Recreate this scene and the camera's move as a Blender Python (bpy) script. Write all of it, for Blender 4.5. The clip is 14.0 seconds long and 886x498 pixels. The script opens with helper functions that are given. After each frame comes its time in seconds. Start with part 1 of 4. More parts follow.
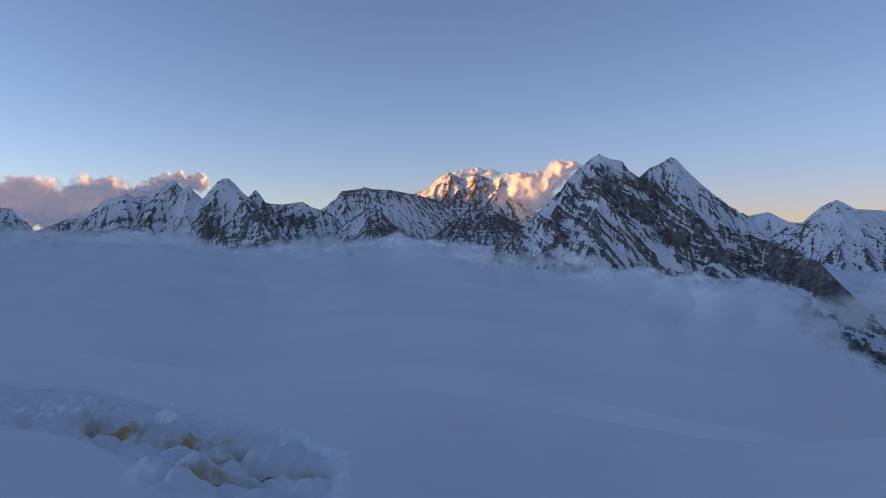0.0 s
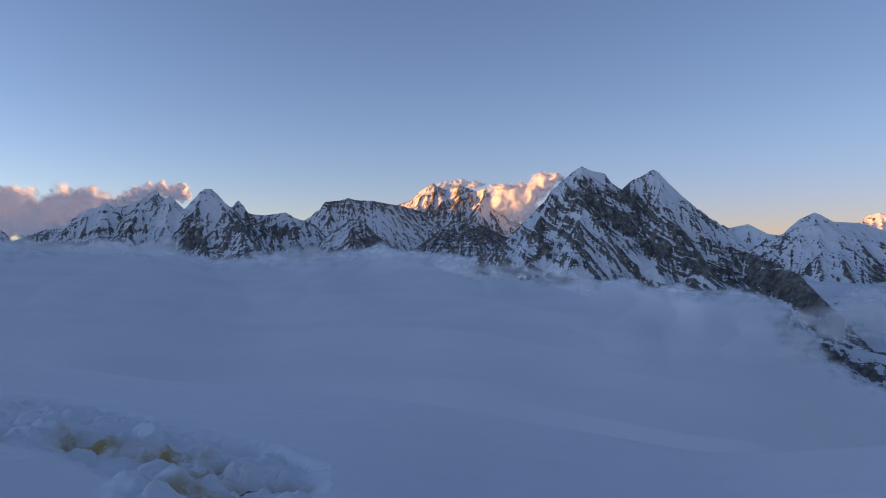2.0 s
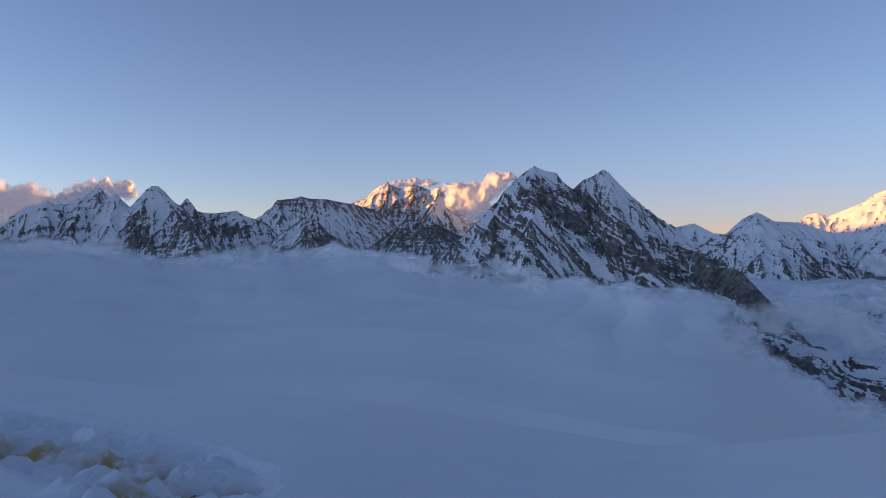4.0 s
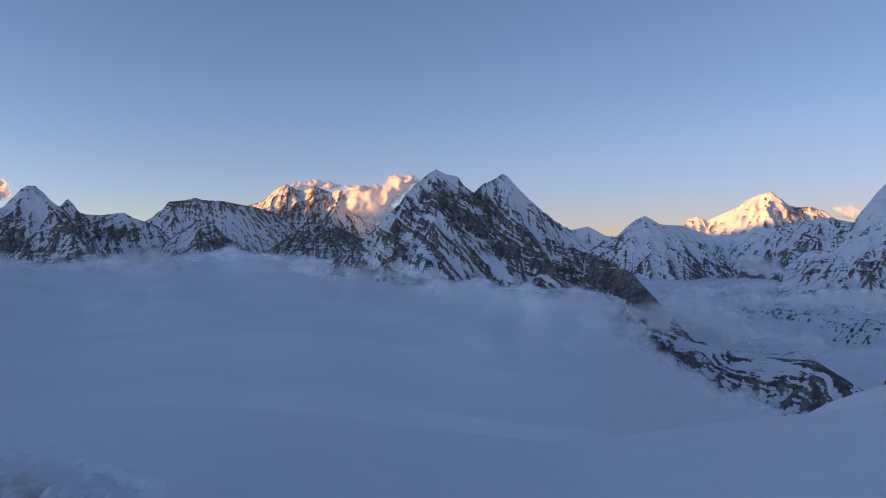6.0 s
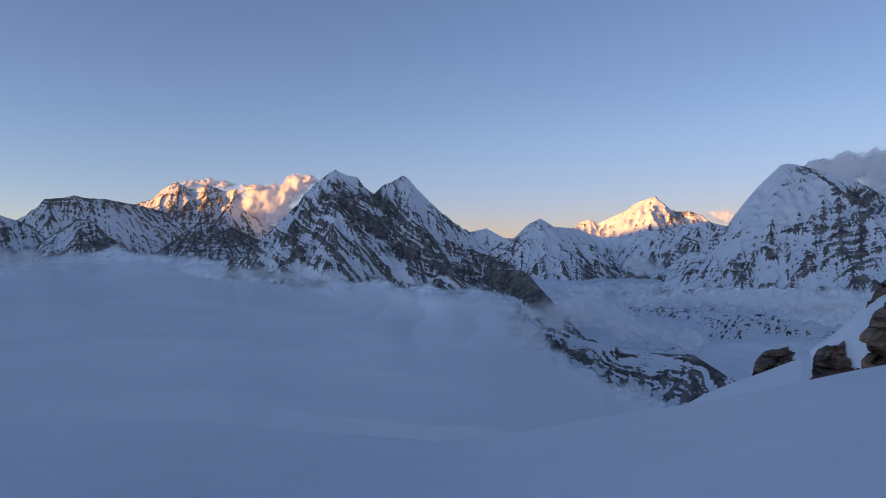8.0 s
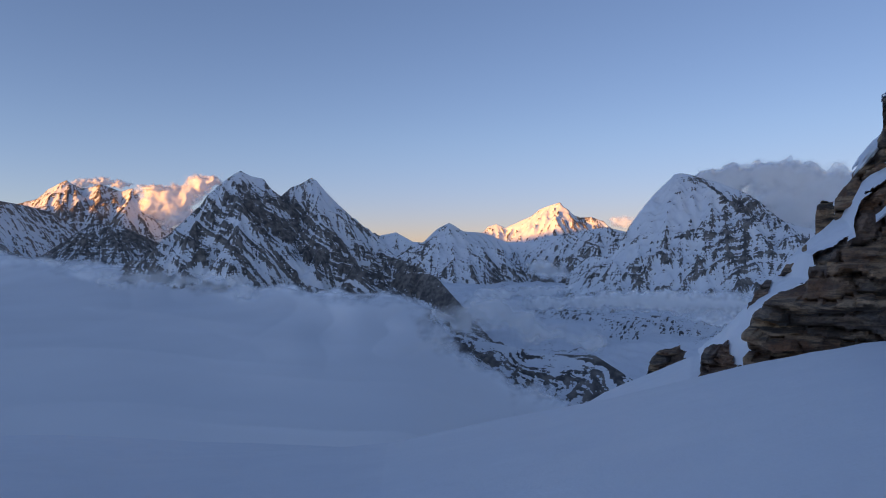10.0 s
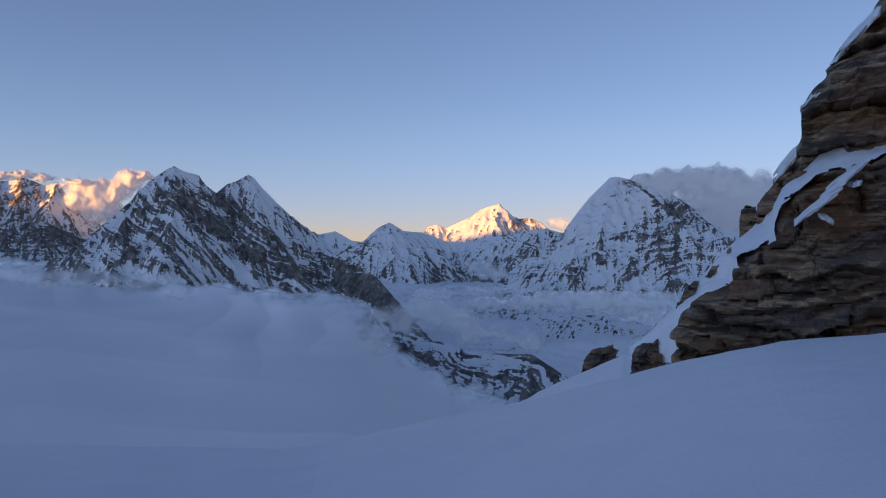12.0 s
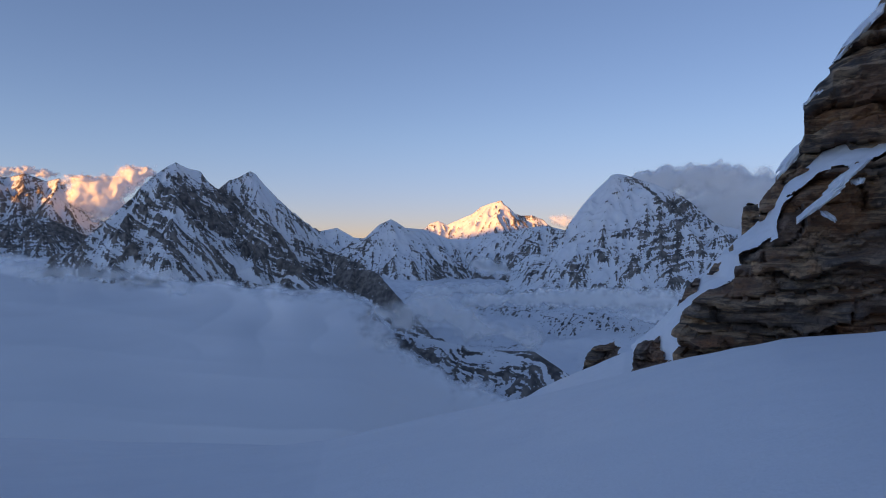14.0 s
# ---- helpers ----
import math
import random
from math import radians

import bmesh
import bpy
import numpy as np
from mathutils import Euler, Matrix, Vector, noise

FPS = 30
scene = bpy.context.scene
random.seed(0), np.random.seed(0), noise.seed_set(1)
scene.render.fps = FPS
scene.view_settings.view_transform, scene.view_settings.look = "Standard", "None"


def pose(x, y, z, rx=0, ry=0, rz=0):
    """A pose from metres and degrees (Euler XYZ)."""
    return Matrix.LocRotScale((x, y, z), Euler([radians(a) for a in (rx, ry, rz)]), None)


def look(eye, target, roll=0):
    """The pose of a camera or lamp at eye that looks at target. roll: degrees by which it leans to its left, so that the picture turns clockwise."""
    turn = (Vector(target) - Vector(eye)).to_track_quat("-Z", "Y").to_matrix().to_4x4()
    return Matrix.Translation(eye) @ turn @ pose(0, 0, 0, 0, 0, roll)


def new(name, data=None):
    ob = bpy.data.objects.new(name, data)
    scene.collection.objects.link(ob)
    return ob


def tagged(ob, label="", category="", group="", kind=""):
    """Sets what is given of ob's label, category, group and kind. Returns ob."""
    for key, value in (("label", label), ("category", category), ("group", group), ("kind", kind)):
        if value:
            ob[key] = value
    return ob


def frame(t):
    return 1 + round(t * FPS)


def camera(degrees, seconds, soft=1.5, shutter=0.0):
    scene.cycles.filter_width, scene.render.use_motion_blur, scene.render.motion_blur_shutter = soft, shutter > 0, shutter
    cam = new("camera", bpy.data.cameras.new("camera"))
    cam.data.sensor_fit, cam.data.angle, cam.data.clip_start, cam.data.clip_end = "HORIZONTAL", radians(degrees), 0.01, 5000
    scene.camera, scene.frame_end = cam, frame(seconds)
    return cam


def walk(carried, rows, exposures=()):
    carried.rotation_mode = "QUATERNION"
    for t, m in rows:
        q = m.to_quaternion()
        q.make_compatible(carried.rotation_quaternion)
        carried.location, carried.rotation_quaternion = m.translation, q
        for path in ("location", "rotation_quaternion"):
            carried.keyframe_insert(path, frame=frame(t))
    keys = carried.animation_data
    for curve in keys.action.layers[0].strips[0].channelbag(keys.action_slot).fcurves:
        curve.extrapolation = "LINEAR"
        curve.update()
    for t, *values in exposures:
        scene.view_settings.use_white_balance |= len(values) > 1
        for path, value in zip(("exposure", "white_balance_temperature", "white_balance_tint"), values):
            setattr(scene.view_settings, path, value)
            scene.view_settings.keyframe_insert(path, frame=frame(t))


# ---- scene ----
import functools

cam = camera(66.72, 14.0, soft=1.0)

# seconds, yaw, pitch, roll; the camera is held at arm's length and swings with the body
ARM = 0.35
TURNS = [(0.0, 0.00, 0.00, 0.00),
         (0.5, -0.25, 0.27, -0.04),
         (1.0, -0.27, 0.70, 0.04),
         (1.5, -0.59, 0.89, -0.01),
         (2.0, -1.38, 0.96, -0.11),
         (2.5, -2.47, 0.82, -0.03),
         (5.0, -8.53, 0.98, 0.13),
         (5.5, -11.04, 1.01, 0.31),
         (6.0, -13.59, 1.07, 0.37),
         (6.5, -15.53, 1.12, 0.46),
         (7.0, -17.41, 1.11, 0.55),
         (7.5, -19.54, 0.98, 0.42),
         (8.0, -22.08, 1.13, 0.46),
         (8.5, -24.30, 1.29, 0.25),
         (11.0, -32.83, 1.24, 0.39),
         (11.5, -34.17, 1.22, 0.09),
         (12.0, -34.88, 1.36, 0.09),
         (12.5, -34.93, 1.28, 0.09),
         (13.0, -35.03, 1.17, 0.26),
         (13.5, -35.03, 1.10, 0.30),
         (14.0, -34.74, 1.09, -0.04)]
PATH = [(t, pose(ARM * math.sin(radians(-y)), ARM * (math.cos(radians(y)) - 1), 0.0, 90 + p, r, y))
        for t, y, p, r in TURNS]
walk(cam, PATH, [(0.0, 1.46), (14.0, 1.46)])

# ---- light: a low evening sun from the west, clear sky ----
SUN_AZ, SUN_EL = -100.0, 1.4      # degrees from straight ahead (positive to the right), and above the level

world = bpy.data.worlds.new("evening_sky")
scene.world = world
world.use_nodes = True
wn, wl = world.node_tree.nodes, world.node_tree.links
sky = wn.new("ShaderNodeTexSky")
sky.sky_type = 'NISHITA'
sky.sun_disc = False
sky.sun_elevation = radians(SUN_EL)
sky.sun_rotation = radians(SUN_AZ)
sky.altitude = 5800
sky.air_density, sky.dust_density, sky.ozone_density = 1.3, 2.6, 1.5
tint = wn.new("ShaderNodeVectorMath")
tint.operation = 'MULTIPLY'
tone = wn.new("ShaderNodeMix")
tone.data_type = 'RGBA'
tone.inputs[7].default_value = (1.20, 1.0, 1.18, 1)   # clear air above the dusk haze
up = wn.new("ShaderNodeSeparateXYZ")
rise = wn.new("ShaderNodeMapRange")
rise.interpolation_type = 'SMOOTHSTEP'
rise.inputs["From Min"].default_value, rise.inputs["From Max"].default_value = 0.0, 0.2
wl.new(wn.new("ShaderNodeTexCoord").outputs["Generated"], up.inputs[0])
wl.new(up.outputs[2], rise.inputs["Value"])
wl.new(rise.outputs[0], tone.inputs[0])
wl.new(tone.outputs[2], tint.inputs[1])
wl.new(sky.outputs[0], tint.inputs[0])
# the earth's shadow rises in the east, away from the sun
east = wn.new("ShaderNodeMapRange")
east.inputs["From Min"].default_value, east.inputs["From Max"].default_value = -0.7, 1.0
east.inputs["To Min"].default_value, east.inputs["To Max"].default_value = 1.06, 0.73
wl.new(up.outputs[0], east.inputs["Value"])
# low down the haze is clear and pale on the sun's side and turns mauve away from it
haze = wn.new("ShaderNodeMix")
haze.data_type = 'RGBA'
haze.inputs[6].default_value, haze.inputs[7].default_value = (1.16, 0.97, 1.17, 1), (1.06, 0.77, 1.08, 1)
away_sun = wn.new("ShaderNodeMapRange")
away_sun.inputs["From Min"].default_value, away_sun.inputs["From Max"].default_value = -0.5, 0.45
wl.new(up.outputs[0], away_sun.inputs["Value"])
wl.new(away_sun.outputs[0], haze.inputs[0])
wl.new(haze.outputs[2], tone.inputs[6])
dusk = wn.new("ShaderNodeVectorMath")
dusk.operation = 'SCALE'
wl.new(tint.outputs[0], dusk.inputs[0])
wl.new(east.outputs[0], dusk.inputs["Scale"])
wl.new(dusk.outputs[0], wn["Background"].inputs["Color"])
wn["Background"].inputs["Strength"].default_value = 0.15

sun_data = bpy.data.lights.new("sun", 'SUN')
sun_data.energy, sun_data.angle, sun_data.color = 3.2, radians(0.3), (1.0, 0.42, 0.08)
sun = new("sun", sun_data)
sa, se = radians(SUN_AZ), radians(SUN_EL)
sun_way = Vector((math.sin(sa) * math.cos(se), math.cos(sa) * math.cos(se), math.sin(se)))
sun.matrix_world = look(sun_way * 100, (0, 0, 0))


# ---- noise on arrays ----
def lattice(ix, iy, seed):
    h = (ix.astype(np.int64) * 374761393 + iy.astype(np.int64) * 668265263 + seed * 974634777) & 0xFFFFFFFF
    h = ((h ^ (h >> 13)) * 1274126177) & 0xFFFFFFFF
    h = ((h ^ (h >> 16)) * 2246822519) & 0xFFFFFFFF
    return ((h ^ (h >> 15)) & 0xFFFFFF) / float(0x1000000)


@functools.lru_cache(maxsize=None)
def tables(seed):
    """A shuffled table of 256 places and 256 directions."""
    rs = np.random.RandomState(seed % 100003)
    turn = np.arange(256) / 256.0 * 2 * np.pi
    p = rs.permutation(256)
    return p, np.cos(turn).astype(np.float32), np.sin(turn).astype(np.float32)


def perlin(x, y, seed=0):
    p, gx, gy = tables(seed)
    x, y = np.asarray(x, np.float64), np.asarray(y, np.float64)
    fx0, fy0 = np.floor(x), np.floor(y)
    fx, fy = (x - fx0).astype(np.float32), (y - fy0).astype(np.float32)
    ix, iy = fx0.astype(np.int32), fy0.astype(np.int32)
    ux, uy = fx * fx * fx * (fx * (fx * 6 - 15) + 10), fy * fy * fy * (fy * (fy * 6 - 15) + 10)
    rows = p[ix & 255], p[(ix + 1) & 255]

    def corner(a, b):
        g = p[(rows[a] + iy + b) & 255]
        return gx[g] * (fx - a) + gy[g] * (fy - b)
    low = corner(0, 0) * (1 - ux) + corner(1, 0) * ux
    high = corner(0, 1) * (1 - ux) + corner(1, 1) * ux
    return (low * (1 - uy) + high * uy) * 1.5


def fbm(x, y, octaves=5, seed=0, gain=0.5):
    out, amp, total = 0.0, 1.0, 0.0
    for i in range(octaves):
        out = out + amp * perlin(x * 2 ** i + 17.3 * i, y * 2 ** i - 9.1 * i, seed + i)
        total += amp
        amp *= gain
    return out / total


def ridged(x, y, octaves=5, seed=0, gain=0.5):
    out, amp, total = 0.0, 1.0, 0.0
    for i in range(octaves):
        out = out + amp * (1 - 2 * np.abs(perlin(x * 2 ** i + 31.7 * i, y * 2 ** i + 5.9 * i, seed + i)))
        total += amp
        amp *= gain
    return out / total


def smooth(a, b, x):
    t = np.clip((x - a) / (b - a), 0, 1)
    return t * t * (3 - 2 * t)


def noise3(p, seed=0, octaves=4, gain=0.5):
    """Fractal noise over rows of places in space."""
    out, amp, total = 0.0, 1.0, 0.0
    for i in range(octaves):
        q = p * 2 ** i + 13.7 * i
        c = np.floor(q)
        f = q - c
        w = f * f * (3 - 2 * f)
        v = 0.0
        for a in (0, 1):
            for b in (0, 1):
                for d in (0, 1):
                    h = lattice(c[..., 0] + a + 57 * (c[..., 2] + d), c[..., 1] + b - 131 * (c[..., 2] + d), seed + i)
                    v = v + (h * 2 - 1) * (w[..., 0] if a else 1 - w[..., 0]) * (w[..., 1] if b else 1 - w[..., 1]) * (w[..., 2] if d else 1 - w[..., 2])
        out, total, amp = out + amp * v, total + amp, amp * gain
    return out / total


def polar(az, d, el):
    """A point at that azimuth, level distance and elevation from the stand."""
    a = radians(az)
    return (d * math.sin(a), d * math.cos(a), d * math.tan(radians(el)))


def grid_mesh(name, X, Y, Z, material, attributes=None, close=False, keep=None, corner=False):
    """A sheet of quads over two-dimensional arrays."""
    n, m = X.shape
    co = np.stack([X, Y, Z], -1).reshape(-1, 3)
    i = np.arange(n * m).reshape(n, m)
    if close:
        a, b, c, d = i[:, :], np.roll(i, -1, 1), None, None
        quads = np.stack([a[:-1], b[:-1], b[1:], a[1:]], -1).reshape(-1, 4)
    else:
        quads = np.stack([i[:-1, :-1], i[:-1, 1:], i[1:, 1:], i[1:, :-1]], -1).reshape(-1, 4)
    if keep is not None:
        kept = keep.reshape(-1)
        quads = quads[kept[quads[:, 0]] if corner else kept[quads].any(1)]
        used = np.unique(quads)
        order = np.zeros(len(co), np.int64)
        order[used] = np.arange(len(used))
        co, quads = co[used], order[quads]
        attributes = {key: np.asarray(val).reshape(-1)[used] for key, val in (attributes or {}).items()}
    me = bpy.data.meshes.new(name)
    me.vertices.add(len(co))
    me.vertices.foreach_set("co", co.ravel())
    me.loops.add(quads.size)
    me.loops.foreach_set("vertex_index", quads.ravel())
    me.polygons.add(len(quads))
    me.polygons.foreach_set("loop_start", np.arange(0, quads.size, 4))
    me.polygons.foreach_set("use_smooth", np.ones(len(quads), bool))
    for key, values in (attributes or {}).items():
        at = me.attributes.new(key, 'FLOAT', 'POINT')
        at.data.foreach_set("value", np.ascontiguousarray(values, dtype=np.float32).ravel())
    me.update(calc_edges=True)
    me.validate()
    me.materials.append(material)
    return me


# ---- materials ----
class Nodes:
    """A short way to write node trees."""
    def __init__(self, name):
        self.mat = bpy.data.materials.new(name)
        self.mat.use_nodes = True
        self.n, self.l = self.mat.node_tree.nodes, self.mat.node_tree.links
        self.bsdf = self.n["Principled BSDF"]
        self.out = self.n["Material Output"]

    def put(self, socket, value):
        if hasattr(value, "is_output"):
            self.l.new(value, socket)
        else:
            socket.default_value = value

    def position(self):
        return self.n.new("ShaderNodeTexCoord").outputs["Object"]

    def mapped(self, scale, rot=(0, 0, 0)):
        m = self.n.new("ShaderNodeMapping")
        m.inputs["Scale"].default_value, m.inputs["Rotation"].default_value = scale, rot
        self.l.new(self.position(), m.inputs["Vector"])
        return m.outputs[0]

    def noise(self, scale, detail=4.0, rough=0.55, vector=None, distortion=0.0):
        t = self.n.new("ShaderNodeTexNoise")
        self.put(t.inputs["Vector"], vector or self.position())
        t.inputs["Scale"].default_value, t.inputs["Detail"].default_value = scale, detail
        t.inputs["Roughness"].default_value, t.inputs["Distortion"].default_value = rough, distortion
        return t.outputs["Fac"]

    def attribute(self, name):
        a = self.n.new("ShaderNodeAttribute")
        a.attribute_name = name
        return a.outputs["Fac"]

    def math(self, op, a, b=0.0, clamp=False):
        m = self.n.new("ShaderNodeMath")
        m.operation, m.use_clamp = op, clamp
        self.put(m.inputs[0], a)
        self.put(m.inputs[1], b)
        return m.outputs[0]

    def span(self, v, a, b, lo=0.0, hi=1.0):
        m = self.n.new("ShaderNodeMapRange")
        m.interpolation_type = 'SMOOTHSTEP'
        self.put(m.inputs["Value"], v)
        for key, val in (("From Min", a), ("From Max", b), ("To Min", lo), ("To Max", hi)):
            m.inputs[key].default_value = val
        return m.outputs[0]

    def mix(self, fac, a, b):
        m = self.n.new("ShaderNodeMix")
        m.data_type = 'RGBA'
        self.put(m.inputs[0], fac)
        self.put(m.inputs[6], a if hasattr(a, "is_output") else (*a, 1))
        self.put(m.inputs[7], b if hasattr(b, "is_output") else (*b, 1))
        return m.outputs[2]

    def bump(self, height, strength, distance):
        b = self.n.new("ShaderNodeBump")
        self.put(b.inputs["Height"], height)
        b.inputs["Strength"].default_value, b.inputs["Distance"].default_value = strength, distance
        self.l.new(b.outputs[0], self.bsdf.inputs["Normal"])

    def finish(self, color, rough=0.8, spec=0.3):
        self.put(self.bsdf.inputs["Base Color"], color if hasattr(color, "is_output") else (*color, 1))
        self.put(self.bsdf.inputs["Roughness"], rough)
        self.put(self.bsdf.inputs["Specular IOR Level"], spec)
        return self.mat


def mountain_material(name, grain, dark=(0.10, 0.094, 0.092), pale=(0.31, 0.28, 0.25)):
    """Rock and snow; the sheet's own 'rock' value says how bare it is, grain is the size of a ledge in metres."""
    k = Nodes(name)
    fine = k.noise(1.0 / grain, 5, 0.7)
    ledge = k.noise(1.0, 4, 0.6, k.mapped((0.3 / grain, 0.3 / grain, 1.5 / grain)))
    bare = k.math('ADD', k.attribute("rock"), k.math('MULTIPLY', k.math('SUBTRACT', k.math('ADD', fine, ledge), 1.0), 0.95))
    mask = k.span(bare, 0.45, 0.55)
    tone = k.noise(0.25 / grain, 4, 0.6)
    rock = k.mix(k.span(tone, 0.35, 0.68), dark, pale)
    rock = k.mix(k.span(fine, 0.45, 0.75, 0, 0.6), rock, tuple(c * 0.5 for c in dark))
    snow = k.mix(k.noise(0.15 / grain, 3), (0.78, 0.80, 0.84), (0.88, 0.89, 0.90))
    k.bump(k.math('ADD', k.math('MULTIPLY', fine, k.span(mask, 0, 1, 0.35, 1.2)), k.math('MULTIPLY', mask, ledge)), 0.6, grain * 0.6)
    return k.finish(k.mix(mask, snow, rock), k.span(mask, 0, 1, 0.6, 0.9), 0.2)


mat_peak_near = mountain_material("snowy_rock_near", 2.2)
mat_peak_mid = mountain_material("snowy_rock_mid", 4.0)
mat_peak_far = mountain_material("snowy_rock_far", 7.0, (0.15, 0.13, 0.12), (0.34, 0.285, 0.24))


def cloud_material(name, scale, low, high, color=(0.88, 0.89, 0.90), glow=0.3, wisp=0.6, detail=6):
    """Vapour: scatters light to both sides, thin where the sheet's 'thick' value and the noise say so."""
    k = Nodes(name)
    n = k.noise(scale, detail, 0.55, distortion=0.3)
    alpha = k.span(k.math('ADD', k.attribute("thick"), k.math('MULTIPLY', k.math('SUBTRACT', n, 0.5), wisp)), low, high, 0.0, 1.0)
    dif, tra, add = k.n.new("ShaderNodeBsdfDiffuse"), k.n.new("ShaderNodeBsdfTranslucent"), k.n.new("ShaderNodeMixShader")
    tr, mx = k.n.new("ShaderNodeBsdfTransparent"), k.n.new("ShaderNodeMixShader")
    dif.inputs[0].default_value = tra.inputs[0].default_value = (*color, 1)
    add.inputs[0].default_value = glow
    k.l.new(dif.outputs[0], add.inputs[1])
    k.l.new(tra.outputs[0], add.inputs[2])
    k.l.new(alpha, mx.inputs[0])
    k.l.new(tr.outputs[0], mx.inputs[1])
    k.l.new(add.outputs[0], mx.inputs[2])
    k.l.new(mx.outputs[0], k.out.inputs[0])
    return k.mat


mat_cloud_sea = cloud_material("cloud_sea_vapour", 0.008, 0.05, 1.0, (0.96, 0.96, 0.96), 0.1, wisp=0.2, detail=2)
mat_cloud_puff = cloud_material("cumulus_vapour", 0.008, 0.05, 1.0, (0.93, 0.93, 0.93), 0.4, wisp=0.24, detail=3)
mat_cloud_west = cloud_material("backlit_cumulus_vapour", 0.008, 0.05, 1.0, (0.95, 0.95, 0.95), 0.72, wisp=0.24, detail=3)
mat_mist = cloud_material("thin_mist", 0.007, 0.1, 1.3, (0.92, 0.92, 0.92), 0.5, wisp=0.3, detail=2)


def near_snow_material():
    k = Nodes("wind_packed_snow")
    fine = k.noise(38.0, 4, 0.6)
    ripple = k.noise(2.2, 5, 0.6, k.mapped((0.6, 2.4, 1.0), (0, 0, radians(15))))
    crust = k.mix(k.noise(1.3, 4), (0.76, 0.785, 0.83), (0.86, 0.87, 0.89))
    stain = k.math('MULTIPLY', k.attribute("stain"), k.span(k.noise(7.0, 5, 0.7), 0.30, 0.58), True)
    col = k.mix(stain, crust, (0.50, 0.36, 0.15))
    # the holes' darkness and brown soil, painted into the snow colour
    col = k.mix(k.span(k.math('ADD', k.attribute("pit_dark"), k.math('MULTIPLY', k.noise(30.0, 3), 0.3)), 0.5, 0.7), col, (0.10, 0.07, 0.045))
    k.bump(k.math('ADD', k.math('MULTIPLY', fine, 0.2), ripple), 0.5, 0.04)
    return k.finish(col, 0.55, 0.25)


mat_snow = near_snow_material()


def strata_material():
    """Bedded gneiss: dark and tan bands, rust blots, grey blocks, lichen-dark grain."""
    k = Nodes("bedded_gneiss")
    beds = k.noise(1.0, 6, 0.65, k.mapped((0.9, 0.9, 7.0), (radians(5), radians(-6), 0)), 0.5)
    blot = k.noise(0.55, 5, 0.65)
    fine = k.noise(11.0, 6, 0.7)
    info = k.n.new("ShaderNodeObjectInfo")
    base = k.mix(k.span(beds, 0.42, 0.6), (0.085, 0.066, 0.053), (0.50, 0.34, 0.205))
    base = k.mix(k.span(blot, 0.42, 0.62, 0, 0.8), base, (0.28, 0.13, 0.06))
    base = k.mix(k.span(k.noise(0.22, 3, 0.5), 0.5, 0.62, 0, 0.75), base, k.mix(k.span(beds, 0.42, 0.6), (0.07, 0.068, 0.066), (0.27, 0.25, 0.23)))
    base = k.mix(k.span(info.outputs["Random"], 0.5, 0.95, 0, 0.55), base, (0.17, 0.15, 0.135))
    base = k.mix(k.span(fine, 0.46, 0.7, 0, 0.55), base, (0.06, 0.05, 0.044))
    k.bump(k.math('ADD', k.math('MULTIPLY', beds, 1.0), k.math('MULTIPLY', fine, 0.5)), 0.9, 0.12)
    return k.finish(base, 0.88, 0.25)


mat_rock = strata_material()


# ---- mountains: ridges with spurs, worn by noise ----
def ridge_height(px, py, ridges):
    """Height at each place under the highest of the ridges, the level distance to it, the place along it and its number."""
    best = np.full(px.shape, -1e9)
    away = np.full(px.shape, 1e9)
    along = np.zeros(px.shape)
    owner = np.zeros(px.shape, np.int64)
    run = 0.0
    for number, (line, slope) in enumerate(ridges):
        for (x0, y0, z0), (x1, y1, z1) in zip(line, line[1:]):
            dx, dy = x1 - x0, y1 - y0
            q = dx * dx + dy * dy + 1e-9
            t = np.clip(((px - x0) * dx + (py - y0) * dy) / q, 0, 1)
            r = np.hypot(px - x0 - t * dx, py - y0 - t * dy)
            h = z0 + t * (z1 - z0) - slope * r
            won = h > best
            best = np.where(won, h, best)
            away = np.where(won, r, away)
            step = math.sqrt(q)
            along = np.where(won, run + t * step, along)
            owner = np.where(won, number, owner)
            run += step
    return best, away, along, owner


def make_spurs(line, rng, count, length, drop, slope, toward):
    """Spurs that leave a crest towards the viewer, each with two side ribs."""
    out = []
    pts = [Vector(p) for p in line]
    total = sum((b - a).length for a, b in zip(pts, pts[1:]))
    for i in range(count):
        s = (i + rng.uniform(0.25, 0.75)) / count * total
        for a, b in zip(pts, pts[1:]):
            seg = (b - a).length
            if s <= seg:
                start = a.lerp(b, s / seg)
                break
            s -= seg
        ang = toward + rng.uniform(-0.65, 0.65)
        ln = length * rng.uniform(0.6, 1.15)
        spur = [start]
        for j in range(4):
            ang += rng.uniform(-0.3, 0.3)
            step = ln / 4
            spur.append(spur[-1] + Vector((math.cos(ang) * step, math.sin(ang) * step, -drop * step * rng.uniform(0.75, 1.2))))
        out.append(([tuple(p) for p in spur], slope))
        for side in (-1, 1):
            p = spur[rng.choice((1, 2))]
            a2 = ang + side * rng.uniform(0.6, 1.1)
            q = p + Vector((math.cos(a2), math.sin(a2), 0)) * ln * 0.4 + Vector((0, 0, -drop * ln * 0.45))
            out.append(([tuple(p), tuple(q)], slope * 1.1))
    return out


